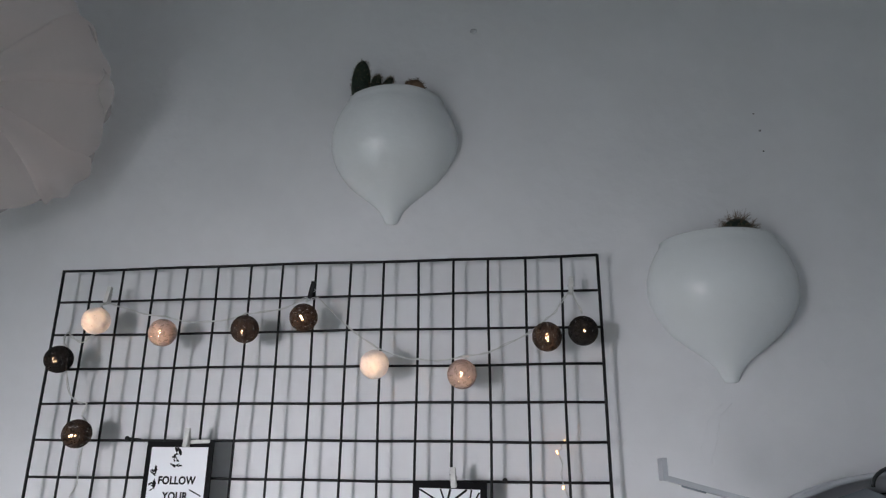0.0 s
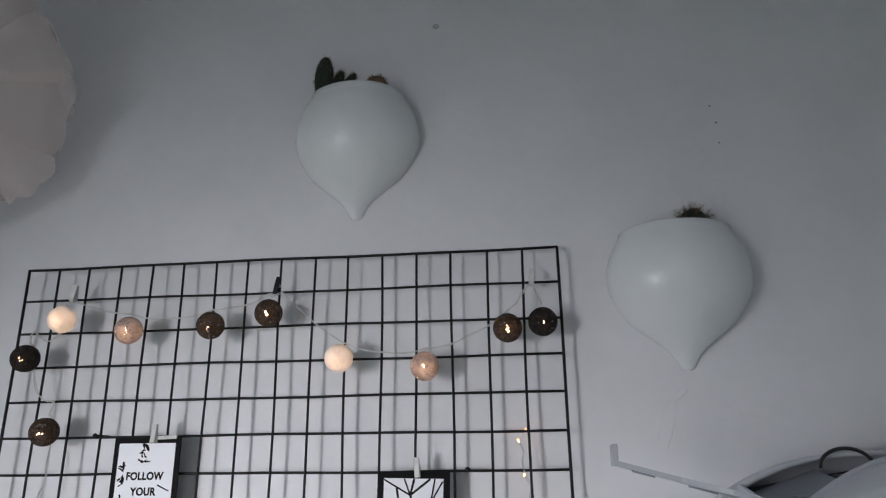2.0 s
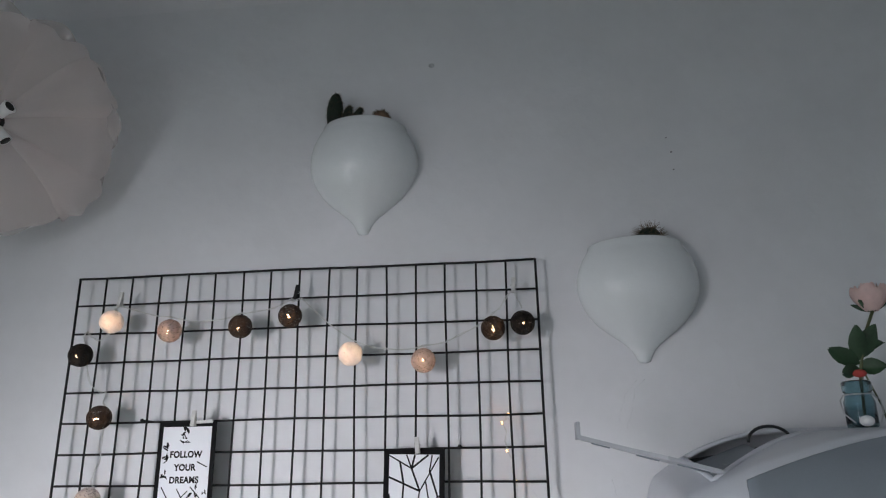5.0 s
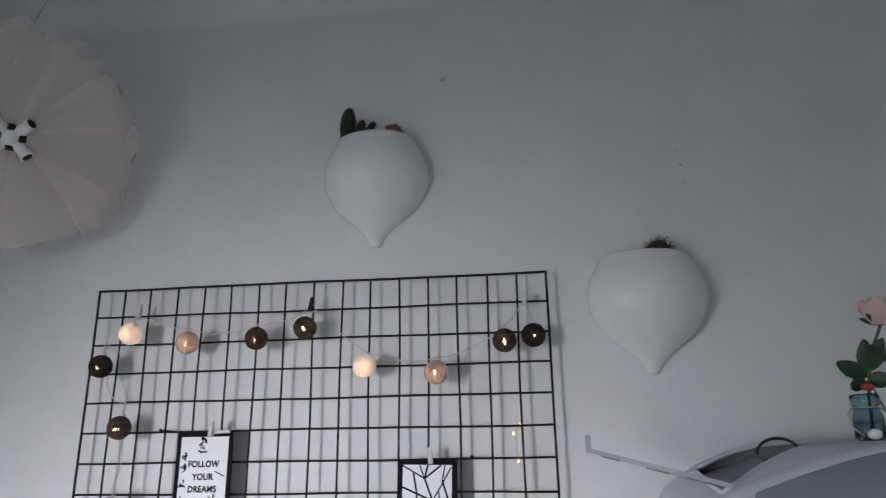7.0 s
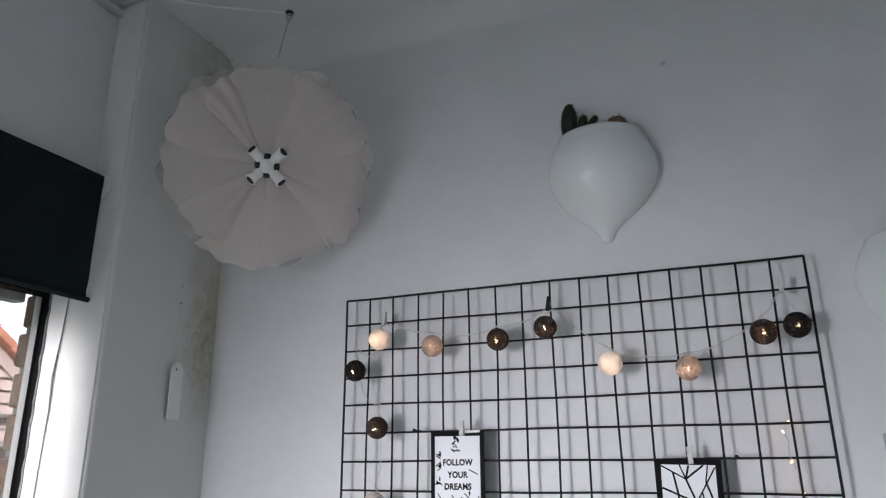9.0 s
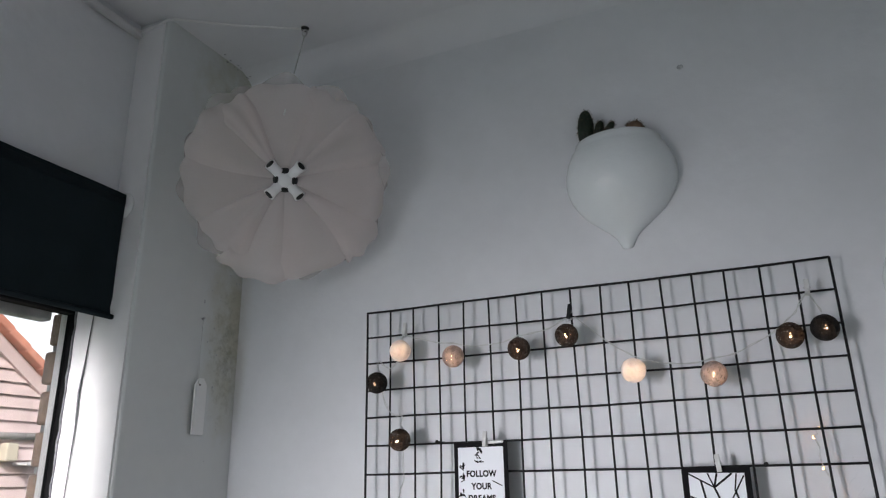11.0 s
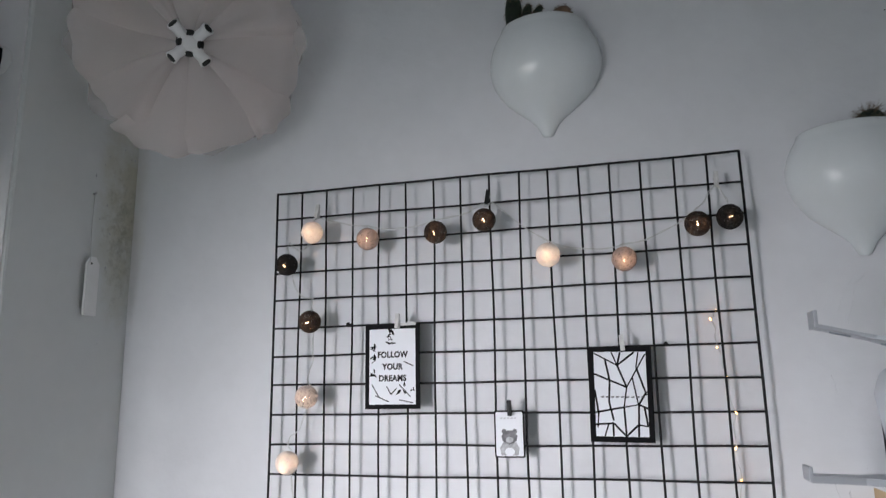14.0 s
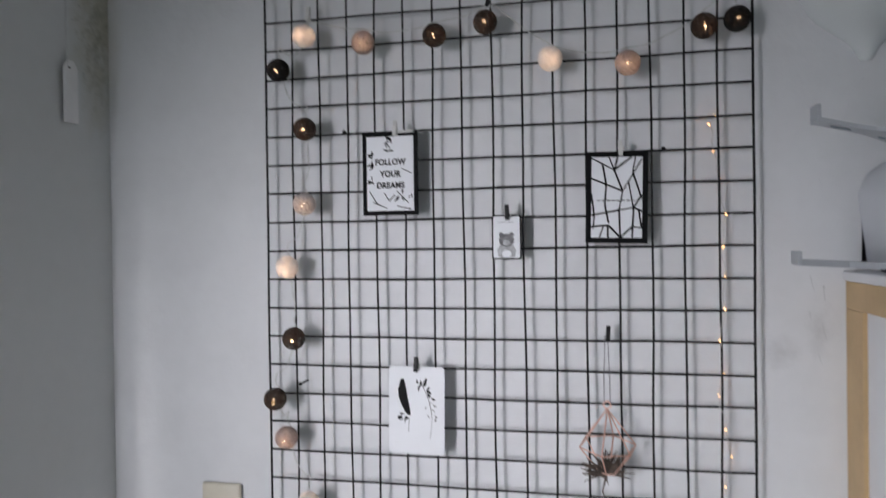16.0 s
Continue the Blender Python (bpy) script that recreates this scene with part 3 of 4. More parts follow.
dreams = card("lettered_print", 0.179, 1.608, 0.0965, 0.140, -0.008, "white print with black motivational lettering and ink splashes on black card", 0.0075)
for text, z in (("FOLLOW", 0.019), ("YOUR", -0.001), ("DREAMS", -0.020)):
    lettering(text, 0.0138, (0.0005, INK_Y, z), dreams, INK)
rnd = random.Random(4)
for k in range(16):
    splash(dreams, -0.036 + rnd.uniform(-0.003, 0.006), rnd.uniform(-0.02, 0.045), rnd.uniform(0.004, 0.0085), INK, k)
for k in range(12):
    splash(dreams, rnd.uniform(-0.008, 0.004), rnd.uniform(0.033, 0.060), rnd.uniform(0.0035, 0.008), INK, 40 + k)
for k in range(8):
    splash(dreams, rnd.uniform(0.010, 0.038), rnd.uniform(-0.045, -0.028), rnd.uniform(0.003, 0.009), INK, 60 + k)
for a, b in (((-0.036, -0.030), (-0.022, -0.052)), ((-0.030, -0.048), (-0.006, -0.058)), ((0.012, -0.03), (0.032, -0.05)), ((-0.01, -0.033), (-0.002, -0.046)), ((-0.002, -0.046), (0.008, -0.036)), ((0.012, -0.055), (0.036, -0.060)), ((0.02, 0.008), (0.037, 0.0))):
    line(dreams, a, b, 0.0016)

part("tape_strip", boxed((0.014, -0.0016, 0.0665), (0.044, 0.0018, 0.0715), 0.0008, pose(0, 0, 0, 0, -2, 0)), CLEAR_CORD, dreams, "clear shiny tape strip", False)

shards = card("line_pattern_print", 0.549, 1.556, 0.095, 0.144, -0.008, "white print with crossing black lines on black card", 0.0085, 0, 1.2)
LINES = [((-0.039, 0.062), (-0.004, 0.043)), ((-0.004, 0.043), (0.022, 0.063)), ((-0.004, 0.043), (0.001, 0.063)), ((-0.012, 0.063), (-0.004, 0.043)), ((-0.022, 0.052), (-0.016, 0.020)),
         ((-0.004, 0.043), (0.009, 0.010)), ((0.009, 0.010), (0.038, 0.060)), ((-0.039, 0.030), (0.009, 0.010)), ((0.024, 0.040), (0.038, -0.002)), ((0.018, 0.024), (0.026, -0.020)),
         ((-0.016, 0.020), (-0.018, -0.012)), ((-0.018, -0.012), (-0.012, -0.040)), ((0.009, 0.010), (0.004, -0.020)), ((0.004, -0.020), (0.006, -0.063)), ((-0.039, -0.028), (0.004, -0.020)),
         ((0.004, -0.020), (0.026, -0.016)), ((0.026, -0.016), (0.039, -0.022)), ((-0.039, 0.006), (-0.034, -0.030)), ((-0.034, -0.030), (-0.036, -0.050)), ((-0.039, -0.046), (-0.012, -0.044)),
         ((-0.012, -0.044), (0.006, -0.063)), ((-0.020, -0.046), (-0.026, -0.063)), ((-0.013, -0.044), (-0.013, -0.063)), ((0.006, -0.063), (0.024, -0.046)), ((0.024, -0.046), (0.039, -0.048)),
         ((0.026, -0.016), (0.024, -0.063)), ((0.034, -0.020), (0.038, -0.048)), ((0.028, 0.063), (0.024, 0.040)), ((0.026, -0.016), (0.038, 0.004))]
for k, (a, b) in enumerate(LINES):
    line(shards, a, b, 0.0029 if k % 3 else 0.0021)
for k in range(9):
    bx = -0.030 + 0.0075 * k
    line(shards, (bx, -0.005), (bx + 0.005, -0.0045), 0.0022, GREY_INK, "text_bar")

little = card("little_card", 0.398, 1.532, 0.048, 0.0725, -0.007, "small white card with a dark edge and a soft grey drawing", 0.0024, 0.003)
for cx, cz, rx, rz, mat_c, lay in ((0.0, -0.024, 0.0150, 0.0150, PALE_INK, 0.0), (-0.0085, 0.004, 0.0038, 0.0038, GREY_INK, 0.0), (0.0085, 0.004, 0.0038, 0.0038, GREY_INK, 0.0),
                                 (0.0, -0.005, 0.0125, 0.0105, GREY_INK, 0.0001), (0.0, -0.009, 0.0060, 0.0045, PALE_INK, 0.0002), (0.0, -0.027, 0.0080, 0.0060, WHITE_PAPER, 0.0001)):
    outline = [(cx + rx * math.cos(a) * (1 + 0.05 * math.sin(9 * a)), max(-0.0325, cz + rz * math.sin(a) * (1 + 0.05 * math.sin(11 * a)))) for a in [2 * math.pi * q / 30 for q in range(30)]]
    part("drawn_shape", plate(outline, INK_Y - 0.0002 - lay, INK_Y + 0.0002), mat_c, little, "", False)
for a in (0.003, -0.003):
    line(little, (a - 0.0008, -0.0035), (a + 0.0008, -0.0035), 0.0016, INK)
for k in range(5):
    line(little, (-0.014 + 0.0055 * k, 0.024), (-0.0105 + 0.0055 * k, 0.0245), 0.0016, PALE_INK, "text_bar")

feather = card("feather_print", 0.219, 1.207, 0.096, 0.147, -0.007, "white round-cornered print of black feathers and sprigs", 0, 0.006, 0.8)
def drawn_feather(parent, quill, widths, mat, ragged):
    """A feather with a ragged vane along a bent quill."""
    r5 = random.Random(8)
    left, right = [], []
    for k in range(27):
        f = k / 26
        x = quill[0][0] + (quill[1][0] - quill[0][0]) * f + quill[2] * math.sin(math.pi * f)
        z = quill[0][1] + (quill[1][1] - quill[0][1]) * f
        w = widths * math.sin(math.pi * min(1, 0.06 + 0.90 * f)) ** 0.6
        left.append((x - w * (1 - ragged * r5.random()), z - 0.002 * (k % 2)))
        right.append((x + w * 0.75 * (1 - ragged * r5.random()), z - 0.003 * (k % 2)))
    part("drawn_feather", plate(left + right[::-1], INK_Y - 0.0002, INK_Y + 0.0002), mat, parent, "", False)


drawn_feather(feather, ((-0.024, 0.052), (-0.012, -0.008), -0.0035), 0.0098, INK, 0.22)
line(feather, (-0.012, -0.008), (-0.0135, -0.036), 0.0007, GREY_INK)
for k in range(11):
    splash(feather, -0.019 + rnd.uniform(-0.010, 0.004), rnd.uniform(-0.020, -0.006), 0.0055, INK if k % 2 else GREY_INK, 90 + k)
SPRIG = flowing([(0.006, 0, 0.048), (0.016, 0, 0.030), (0.024, 0, 0.006), (0.0265, 0, -0.018), (0.0235, 0, -0.046)], 5)
for a, b in zip(SPRIG, SPRIG[1:]):
    line(feather, (a.x, a.z), (b.x, b.z), 0.0009 if a.z > 0 else 0.0006, INK if a.z > -0.01 else GREY_INK)
for k in range(22):
    p = SPRIG[k * 16 // 22]
    splash(feather, p.x + rnd.uniform(-0.009, 0.009), p.z + rnd.uniform(-0.002, 0.004), rnd.uniform(0.0045, 0.0085) if k < 10 else 0.004, INK if k < 12 else GREY_INK, 120 + k)

# ---- hanging copper planter ----
him = empty("hanging_wire_planter", (0.578, -0.024, 1.304), "geometric copper wire planter hanging on a grey cord", "planter")
part("ring", rod([(0.0055 * math.cos(a), 0, 0.0055 * math.sin(a)) for a in [2 * math.pi * k / 16 for k in range(16)]], 0.0012, 8, True), COPPER, him)
for s in (-1, 1):
    part("cord", rod([(0.0045 * s, 0, 0.003), (0.0042 * s, 0.01, 0.05), (0.002 * s, 0.019, 0.106)], 0.0007, 6), GREY_INK, him, "grey cord")
apex, base = Vector((0, 0, -0.006)), Vector((0, 0, -0.120))
belt = [Vector((0.045 * math.cos(radians(18 + 60 * k)), 0.022 * math.sin(radians(18 + 60 * k)), -0.064 + 0.012 * math.sin(radians(60 * k + 10)))) for k in range(6)]
for k in range(6):
    part("rib", rod([apex, belt[k]], 0.0011, 6), COPPER, him)
    part("rib", rod([belt[k], base.lerp(belt[k], 0.28)], 0.0011, 6), COPPER, him)
    part("belt_wire", rod([belt[k], belt[(k + 1) % 6]], 0.0011, 6), COPPER, him)
    part("belt_wire", rod([base.lerp(belt[k], 0.28), base.lerp(belt[(k + 1) % 6], 0.28)], 0.0011, 6), COPPER, him)
air = empty("air_plant", (0.576, -0.024, 1.196), "dry brown air plant inside the copper planter", "plant")
for k in range(90):
    a, e = rnd.uniform(0, 2 * math.pi), rnd.uniform(-0.2, 1.35)
    d = Vector((math.cos(a) * math.cos(e), 0.5 * math.sin(a) * math.cos(e), math.sin(e)))
    ln = rnd.uniform(0.02, 0.042)
    bend = Vector((rnd.uniform(-1, 1), rnd.uniform(-0.4, 0.4), rnd.uniform(-0.6, 0.6))) * 0.011
    pts = [d * ln * f + bend * f * f for f in (0, 0.25, 0.5, 0.75, 1.0)]
    part("leaf", rod(pts, [0.0019, 0.0019, 0.0016, 0.0011, 0.0005], 5), AIR_PLANT, air)
part("leaf", rod([(0, 0, 0), (-0.004, -0.004, -0.015), (-0.007, -0.004, -0.026), (-0.003, -0.003, -0.036)], [0.0016, 0.0014, 0.001, 0.0005], 5), AIR_PLANT, air)


# ---- wall vases with cacti ----
def wall_vase(x, z, label, tall):
    ob = empty("wall_vase", (x, NORTH, z), label, "wall vase", "wall vases")
    shape = ((0.03, -0.004), (0.09, 0.006), (0.118, 0.03), (0.145, 0.06), (0.19, 0.10), (0.29, 0.15), (0.445, 0.21), (0.585, 0.265), (0.70, 0.315), (0.83, 0.395), (0.925, 0.475), (0.98, 0.55), (1.0, 0.63), (0.99, 0.72), (0.94, 0.82), (0.87, 0.90), (0.80, 0.955))
    prof = [(0.0985 * r, tall * h) for r, h in shape] + [(0.0775, tall * 0.993), (0.0755, tall), (0.0735, tall * 0.99), (0.073, tall * 0.94), (0.073, tall * 0.85)]
    bm = lathe(prof, (0, 0, 0), 40, None, 0.86, math.pi, math.pi)
    for v in bm.verts:
        k = noise.noise(v.co * 18 + Vector((x * 7, 0, 0)))
        v.co += Vector((v.co.x, v.co.y, 0)) * 0.018 * k
        if v.co.y > -1e-4:
            v.co.y = 0.0
    bmesh.ops.recalc_face_normals(bm, faces=bm.faces)
    part("body", bm, CERAMIC, ob)
    bm = bmesh.new()
    rim = [bm.verts.new((0.0735 * math.cos(math.pi + math.pi * k / 18), 0.86 * 0.0735 * math.sin(math.pi + math.pi * k / 18), tall * 0.91)) for k in range(19)]
    bm.faces.new(rim)
    part("soil", bm, SOIL, ob, "dark potting soil")
    return ob


def spines(bm, at, normal, n, ln, seed):
    r2 = random.Random(seed)
    for _ in range(n):
        d = (Vector(normal) + Vector((r2.uniform(-1, 1), r2.uniform(-1, 1), r2.uniform(-1, 1))) * 0.9).normalized()
        tube(bm, [at, Vector(at) + d * ln * r2.uniform(0.6, 1.2)], [0.00028, 0.0001], 4)


wall_vase(0.502, 2.066, "white ceramic teardrop wall vase holding two small cacti", 0.202)
wall_vase(0.966, 1.827, "white ceramic teardrop wall vase holding one spiky cactus", 0.195)


def pad_cactus(x, y, z, pads, label):
    ob = empty("cactus", (x, y, z), label, "cactus")
    for k, (px, pz, w, h, lean) in enumerate(pads):
        bm = bmesh.new()
        made = bmesh.ops.create_uvsphere(bm, u_segments=24, v_segments=16, radius=1.0)["verts"]
        for v in made:
            ridge = 1 + 0.07 * math.sin(10 * math.atan2(v.co.y, v.co.x)) + 0.12 * noise.noise(v.co * 5)
            v.co = Vector((v.co.x * w * ridge, v.co.y * w * 0.6 * ridge, v.co.z * h + h * 0.9))
        bmesh.ops.transform(bm, matrix=pose(px, 0, pz, 0, lean, 0), verts=bm.verts[:])
        part("pad", bm, CACTUS, ob)
        bm = bmesh.new()
        r3 = random.Random(k + 5)
        for _ in range(130):
            u, c = r3.uniform(0, 2 * math.pi), r3.uniform(-0.6, 1)
            s = math.sqrt(max(0, 1 - c * c))
            p = pose(px, 0, pz, 0, lean, 0) @ Vector((s * math.cos(u) * w, s * math.sin(u) * w * 0.6, c * h + h * 0.9))
            spines(bm, p, (math.cos(u), math.sin(u), c), 2, 0.0042, r3.random())
        part("spine_coat", bm, SPINE, ob)
    return ob


pad_cactus(0.4530, -0.01, 2.252, [(0.0, 0.0, 0.0145, 0.040, 2), (0.019, 0.012, 0.0085, 0.020, 16), (0.028, 0.008, 0.0075, 0.022, 34)], "dark green columnar cactus in the wall vase")


def ball_cactus(x, y, z, r, label, spike, skin=CACTUS):
    ob = empty("cactus", (x, y, z), label, "cactus")
    bm = bmesh.new()
    made = bmesh.ops.create_uvsphere(bm, u_segments=28, v_segments=14, radius=1.0)["verts"]
    for v in made:
        ridge = 1 + 0.08 * math.sin(14 * math.atan2(v.co.y, v.co.x))
        v.co = Vector((v.co.x * r * ridge, v.co.y * r * ridge * 0.9, v.co.z * r * 0.9 + r * 0.6))
    part("body", bm, skin, ob)
    bm = bmesh.new()
    r3 = random.Random(int(x * 1000))
    for _ in range(75):
        u, c = r3.uniform(0, 2 * math.pi), r3.uniform(-0.1, 1)
        s = math.sqrt(1 - c * c)
        spines(bm, (s * math.cos(u) * r, s * math.sin(u) * r * 0.9, c * r * 0.9 + r * 0.6), (s * math.cos(u), s * math.sin(u), c), 3, spike, r3.random())
    part("spine_coat", bm, SPINE, ob)
    return ob


ball_cactus(0.540, -0.012, 2.262, 0.015, "small round cactus with a dense coat of tan spines", 0.005, TAN_CACTUS)
ball_cactus(0.985, -0.012, 2.012, 0.019, "small dark cactus with long tan spines", 0.014)

# ---- pendant lamp of ruffled cloth ----
LC = Vector((-0.088, -0.165, 2.234))
lamp = empty("pendant_lamp", LC, "white pendant lamp of ruffled sheer cloth petals round a plastic hub", "pendant lamp")
axis = Vector((0.50, -0.72, -0.42)).normalized()
e1 = axis.cross(Vector((0, 0, 1))).normalized()
e2 = axis.cross(e1).normalized()
rl = random.Random(11)


def petal(d, t, length, wide, ph, ruffle, mat, NU=14, NV=18):
    """One ruffled piece of cloth from the hub out along d, spread along t."""
    nrm = d.cross(t)
    bm = bmesh.new()
    grid_v = []
    for i in range(NU + 1):
        u = i / NU
        row = []
        for j in range(NV + 1):
            v = 2 * j / NV - 1
            rad = length * (0.14 + 0.86 * u) * (1 - 0.05 * v * v * u + 0.035 * u * math.sin(6 * v + ph))
            a = wide * (0.25 + 0.85 * u) * v
            wav = (0.012 * math.sin(5.0 * v + ph) + 0.005 * math.sin(12 * v + 2 * ph)) * ruffle * u ** 1.2
            p = LC + d * rad * math.cos(a) + t * rad * math.sin(a) + nrm * (wav + 0.03 * u * u - 0.03 * v * v * u)
            p.y, p.x = min(p.y, NORTH - 0.004), max(p.x, WEST + 0.004)
            row.append(bm.verts.new(p - LC))
        grid_v.append(row)
    for i in range(NU):
        for j in range(NV):
            bm.faces.new((grid_v[i][j], grid_v[i][j + 1], grid_v[i + 1][j + 1], grid_v[i + 1][j]))
    part("petal", bm, mat, lamp)


for polar, count, length, wide, phase0 in ((98, 9, 0.190, 0.46, 0.0), (130, 7, 0.172, 0.5, 0.4)):
    for k in range(count):
        az = 2 * math.pi * (k + phase0) / count + rl.uniform(-0.08, 0.08)
        po = radians(polar + rl.uniform(-5, 5))
        side = e1 * math.cos(az) + e2 * math.sin(az)
        petal((axis * math.cos(po) + side * math.sin(po)).normalized(), (e2 * math.cos(az) - e1 * math.sin(az)).normalized(),
              length, wide, rl.uniform(0, 6), rl.uniform(0.7, 1.2), LAMP_VEIL)

# the front ruffle: fans of cloth gathered at the hub, with soft rolled ends and deep folds between them
FANS = 11
edges_f = [2 * math.pi * (k + rl.uniform(-0.28, 0.28)) / FANS for k in range(FANS)]
for k in range(FANS):
    a0, a1 = edges_f[k], edges_f[(k + 1) % FANS] + (2 * math.pi if k == FANS - 1 else 0)
    mid_dir = e1 * math.cos((a0 + a1) / 2) + e2 * math.sin((a0 + a1) / 2)
    reach = 0.192 * (1 + rl.uniform(-0.05, 0.04) - 0.03 * max(0, mid_dir.z) - 0.03 * mid_dir.z + 0.04 * mid_dir.x)
    lift, ph, pleat = rl.uniform(0.004, 0.018), rl.uniform(0, 6), rl.choice((1, 2))
    bm = bmesh.new()
    grid_v = []
    NU, NV = 22, 26
    for i in range(NU + 1):
        u = i / NU
        row = []
        for j in range(NV + 1):
            v = j / NV
            spread = (a1 - a0) * (1.34 * v - 0.17 + 0.05 * u * math.sin(2 * math.pi * v + ph)) + 0.09 * u * math.sin(2.6 * u + ph)
            arch = max(0.0, math.sin(math.pi * min(1, max(0, v)))) ** 0.55
            rad = 0.020 + (reach - 0.020) * u * (0.955 + 0.045 * arch + 0.020 * u * math.sin(5 * math.pi * v + ph))
            fold = lift * arch * math.sin(math.pi * min(1.0, 0.12 + 0.80 * u)) ** 0.8
            small = 0.0024 * math.sin(2 * math.pi * pleat * 1.5 * v + ph) * u + 0.0035 * math.sin(9 * v + 2 * ph) * u ** 4
            curl = -0.018 * max(0.0, u - 0.80) ** 2 / 0.04
            az = a0 + spread
            p = LC + (e1 * math.cos(az) + e2 * math.sin(az)) * rad + axis * (0.012 + 0.020 * u - 0.012 * u * u + fold + small + curl - 0.005 * (1 - arch) * (1 - 0.6 * u))
            p.y, p.x = min(p.y, NORTH - 0.004), max(p.x, WEST + 0.004)
            row.append(bm.verts.new(p - LC))
        grid_v.append(row)
    for i in range(NU):
        for j in range(NV):
            bm.faces.new((grid_v[i][j], grid_v[i][j + 1], grid_v[i + 1][j + 1], grid_v[i + 1][j]))
    part("ruffle", bm, LAMP_CLOTH, lamp)
hub = part("hub", blob(bmesh.new(), axis * 0.016, 0.020, u=24, v=16), HUB_PLASTIC, lamp, "white plastic hub")
for k in range(4):
    az, po = 2 * math.pi * (k + 0.5) / 4, radians(66)
    d = axis * math.cos(po) + (e1 * math.cos(az) + e2 * math.sin(az)) * math.sin(po)
    o = axis * 0.016
    part("tube_socket", rod([o + d * 0.006, o + d * 0.018, o + d * 0.032, o + d * 0.044, o + d * 0.041], [0.016, 0.0098, 0.0090, 0.0115, 0.0085], 16), HUB_PLASTIC, hub)
    part("tube_rim", rod([o + d * 0.0405, o + d * 0.0445], 0.0082, 16), DARK_HOLE, hub)
for k in range(4):
    az, po = 2 * math.pi * (k + rl.uniform(-0.06, 0.06)) / 4, radians(62 + rl.uniform(-6, 6))
    d = axis * math.cos(po) + (e1 * math.cos(az) + e2 * math.sin(az)) * math.sin(po)
    part("socket_hole", rod([axis * 0.016 + d * 0.0185, axis * 0.016 + d * 0.0215], 0.0085, 14), DARK_HOLE, hub)
HOOK = Vector((-0.109, -0.099, CEIL))
END = Vector((0.045, -0.075, 0.090))
part("cord", rod([HOOK - LC - Vector((0, 0, 0.018)), (HOOK - LC).lerp(END, 0.5), END], 0.0014, 6), CLEAR_CORD, lamp, "white hanging cord")
hook = empty("ceiling_hook", HOOK, "small dark ceiling hook with a loop of white cable", "hook")
part("hook_ring", rod([(0.006 * math.cos(a), 0, -0.012 + 0.008 * math.sin(a)) for a in [2 * math.pi * k / 14 for k in range(14)]], 0.0018, 8, True), STEEL, hook)
part("hook_plate", lathe([(0.008, -0.004), (0.009, 0.0)], sides=14), DARK_HOLE, hook)
cable = empty("ceiling_cable", (-0.3, -0.24, CEIL), "white lamp cable clipped along the ceiling to the window wall", "cable")
run = [HOOK, Vector((-0.16, -0.128, CEIL)), Vector((-0.24, -0.175, CEIL)), Vector((-0.335, -0.243, CEIL)), Vector((-0.345, -0.256, CEIL - 0.01)), Vector((-0.385, -0.256, CEIL - 0.018)), Vector((-0.415, -0.262, CEIL - 0.025))]
part("cable", rod([p - Vector((-0.3, -0.24, CEIL)) - Vector((0, 0, 0.002)) for p in run], 0.0022, 8), HUB_PLASTIC, cable)
part("cable_clip", boxed((-0.125, -0.03, -0.035), (-0.108, -0.014, -0.018), 0.002), HUB_PLASTIC, cable)
duct = tagged(part("cable_duct", rod([(LINTEL + 0.008, -0.262, CEIL - 0.03), (LINTEL + 0.008, -2.12, CEIL - 0.03)], 0.009, 10), GLOSS_PAINT), "white pipe along the wall under the ceiling", "pipe")

# ---- roller blind ----
blind = empty("roller_blind", (-0.395, -0.97, 2.20), "charcoal roller blind half drawn over the window", "roller blind")
boff = Vector((0.395, 0.97, -2.20))
bm = bmesh.new()
cols = []
for i in range(13):
    z = 2.225 - 0.245 * i / 12
    row = []
    for j in range(25):
        y = -0.256 - 1.84 * j / 24
        inset = 0.004 * math.sin(math.pi * i / 12) * max(0, 1 - j)
        if i == 11:
            inset = 0.004 if j == 0 else 0
        row.append(bm.verts.new(Vector((-0.393 + 0.0015 * math.sin(j * 1.7 + i * 0.3), y - inset, z)) + boff))
    cols.append(row)
for a, b in zip(cols, cols[1:]):
    for j in range(24):
        bm.faces.new((a[j], a[j + 1], b[j + 1], b[j]))
cloth = part("blind_cloth", bm, BLIND_CLOTH, blind)
part("bottom_bar", rod([Vector((-0.393, -0.252, 1.984)) + boff, Vector((-0.393, -2.10, 1.984)) + boff], 0.005, 10), BLIND_CLOTH, blind)
part("roller_tube", rod([Vector((-0.407, -0.258, 2.208)) + boff, Vector((-0.407, -2.09, 2.208)) + boff], 0.0165, 18), BLIND_CLOTH, blind)
part("end_bracket", rod([Vector((-0.400, -0.2530, 2.204)) + boff, Vector((-0.400, -0.2565, 2.204)) + boff], 0.027, 20), HUB_PLASTIC, blind, "white round end bracket")
bead = empty("blind_cord", (-0.44, -0.257, 1.85), "thin grey cord hanging down the window reveal", "cord")
part("cord", rod([(0.004, 0, 0.14), (-0.001, 0, 0.06), (-0.007, 0, 0.0), (-0.004, 0, -0.06), (-0.006, 0, -0.13), (-0.010, 0, -0.30), (-0.012, 0, -0.6)], [0.001, 0.0012, 0.0022, 0.0016, 0.0012, 0.0018, 0.0014], 6), GREY_INK, bead)

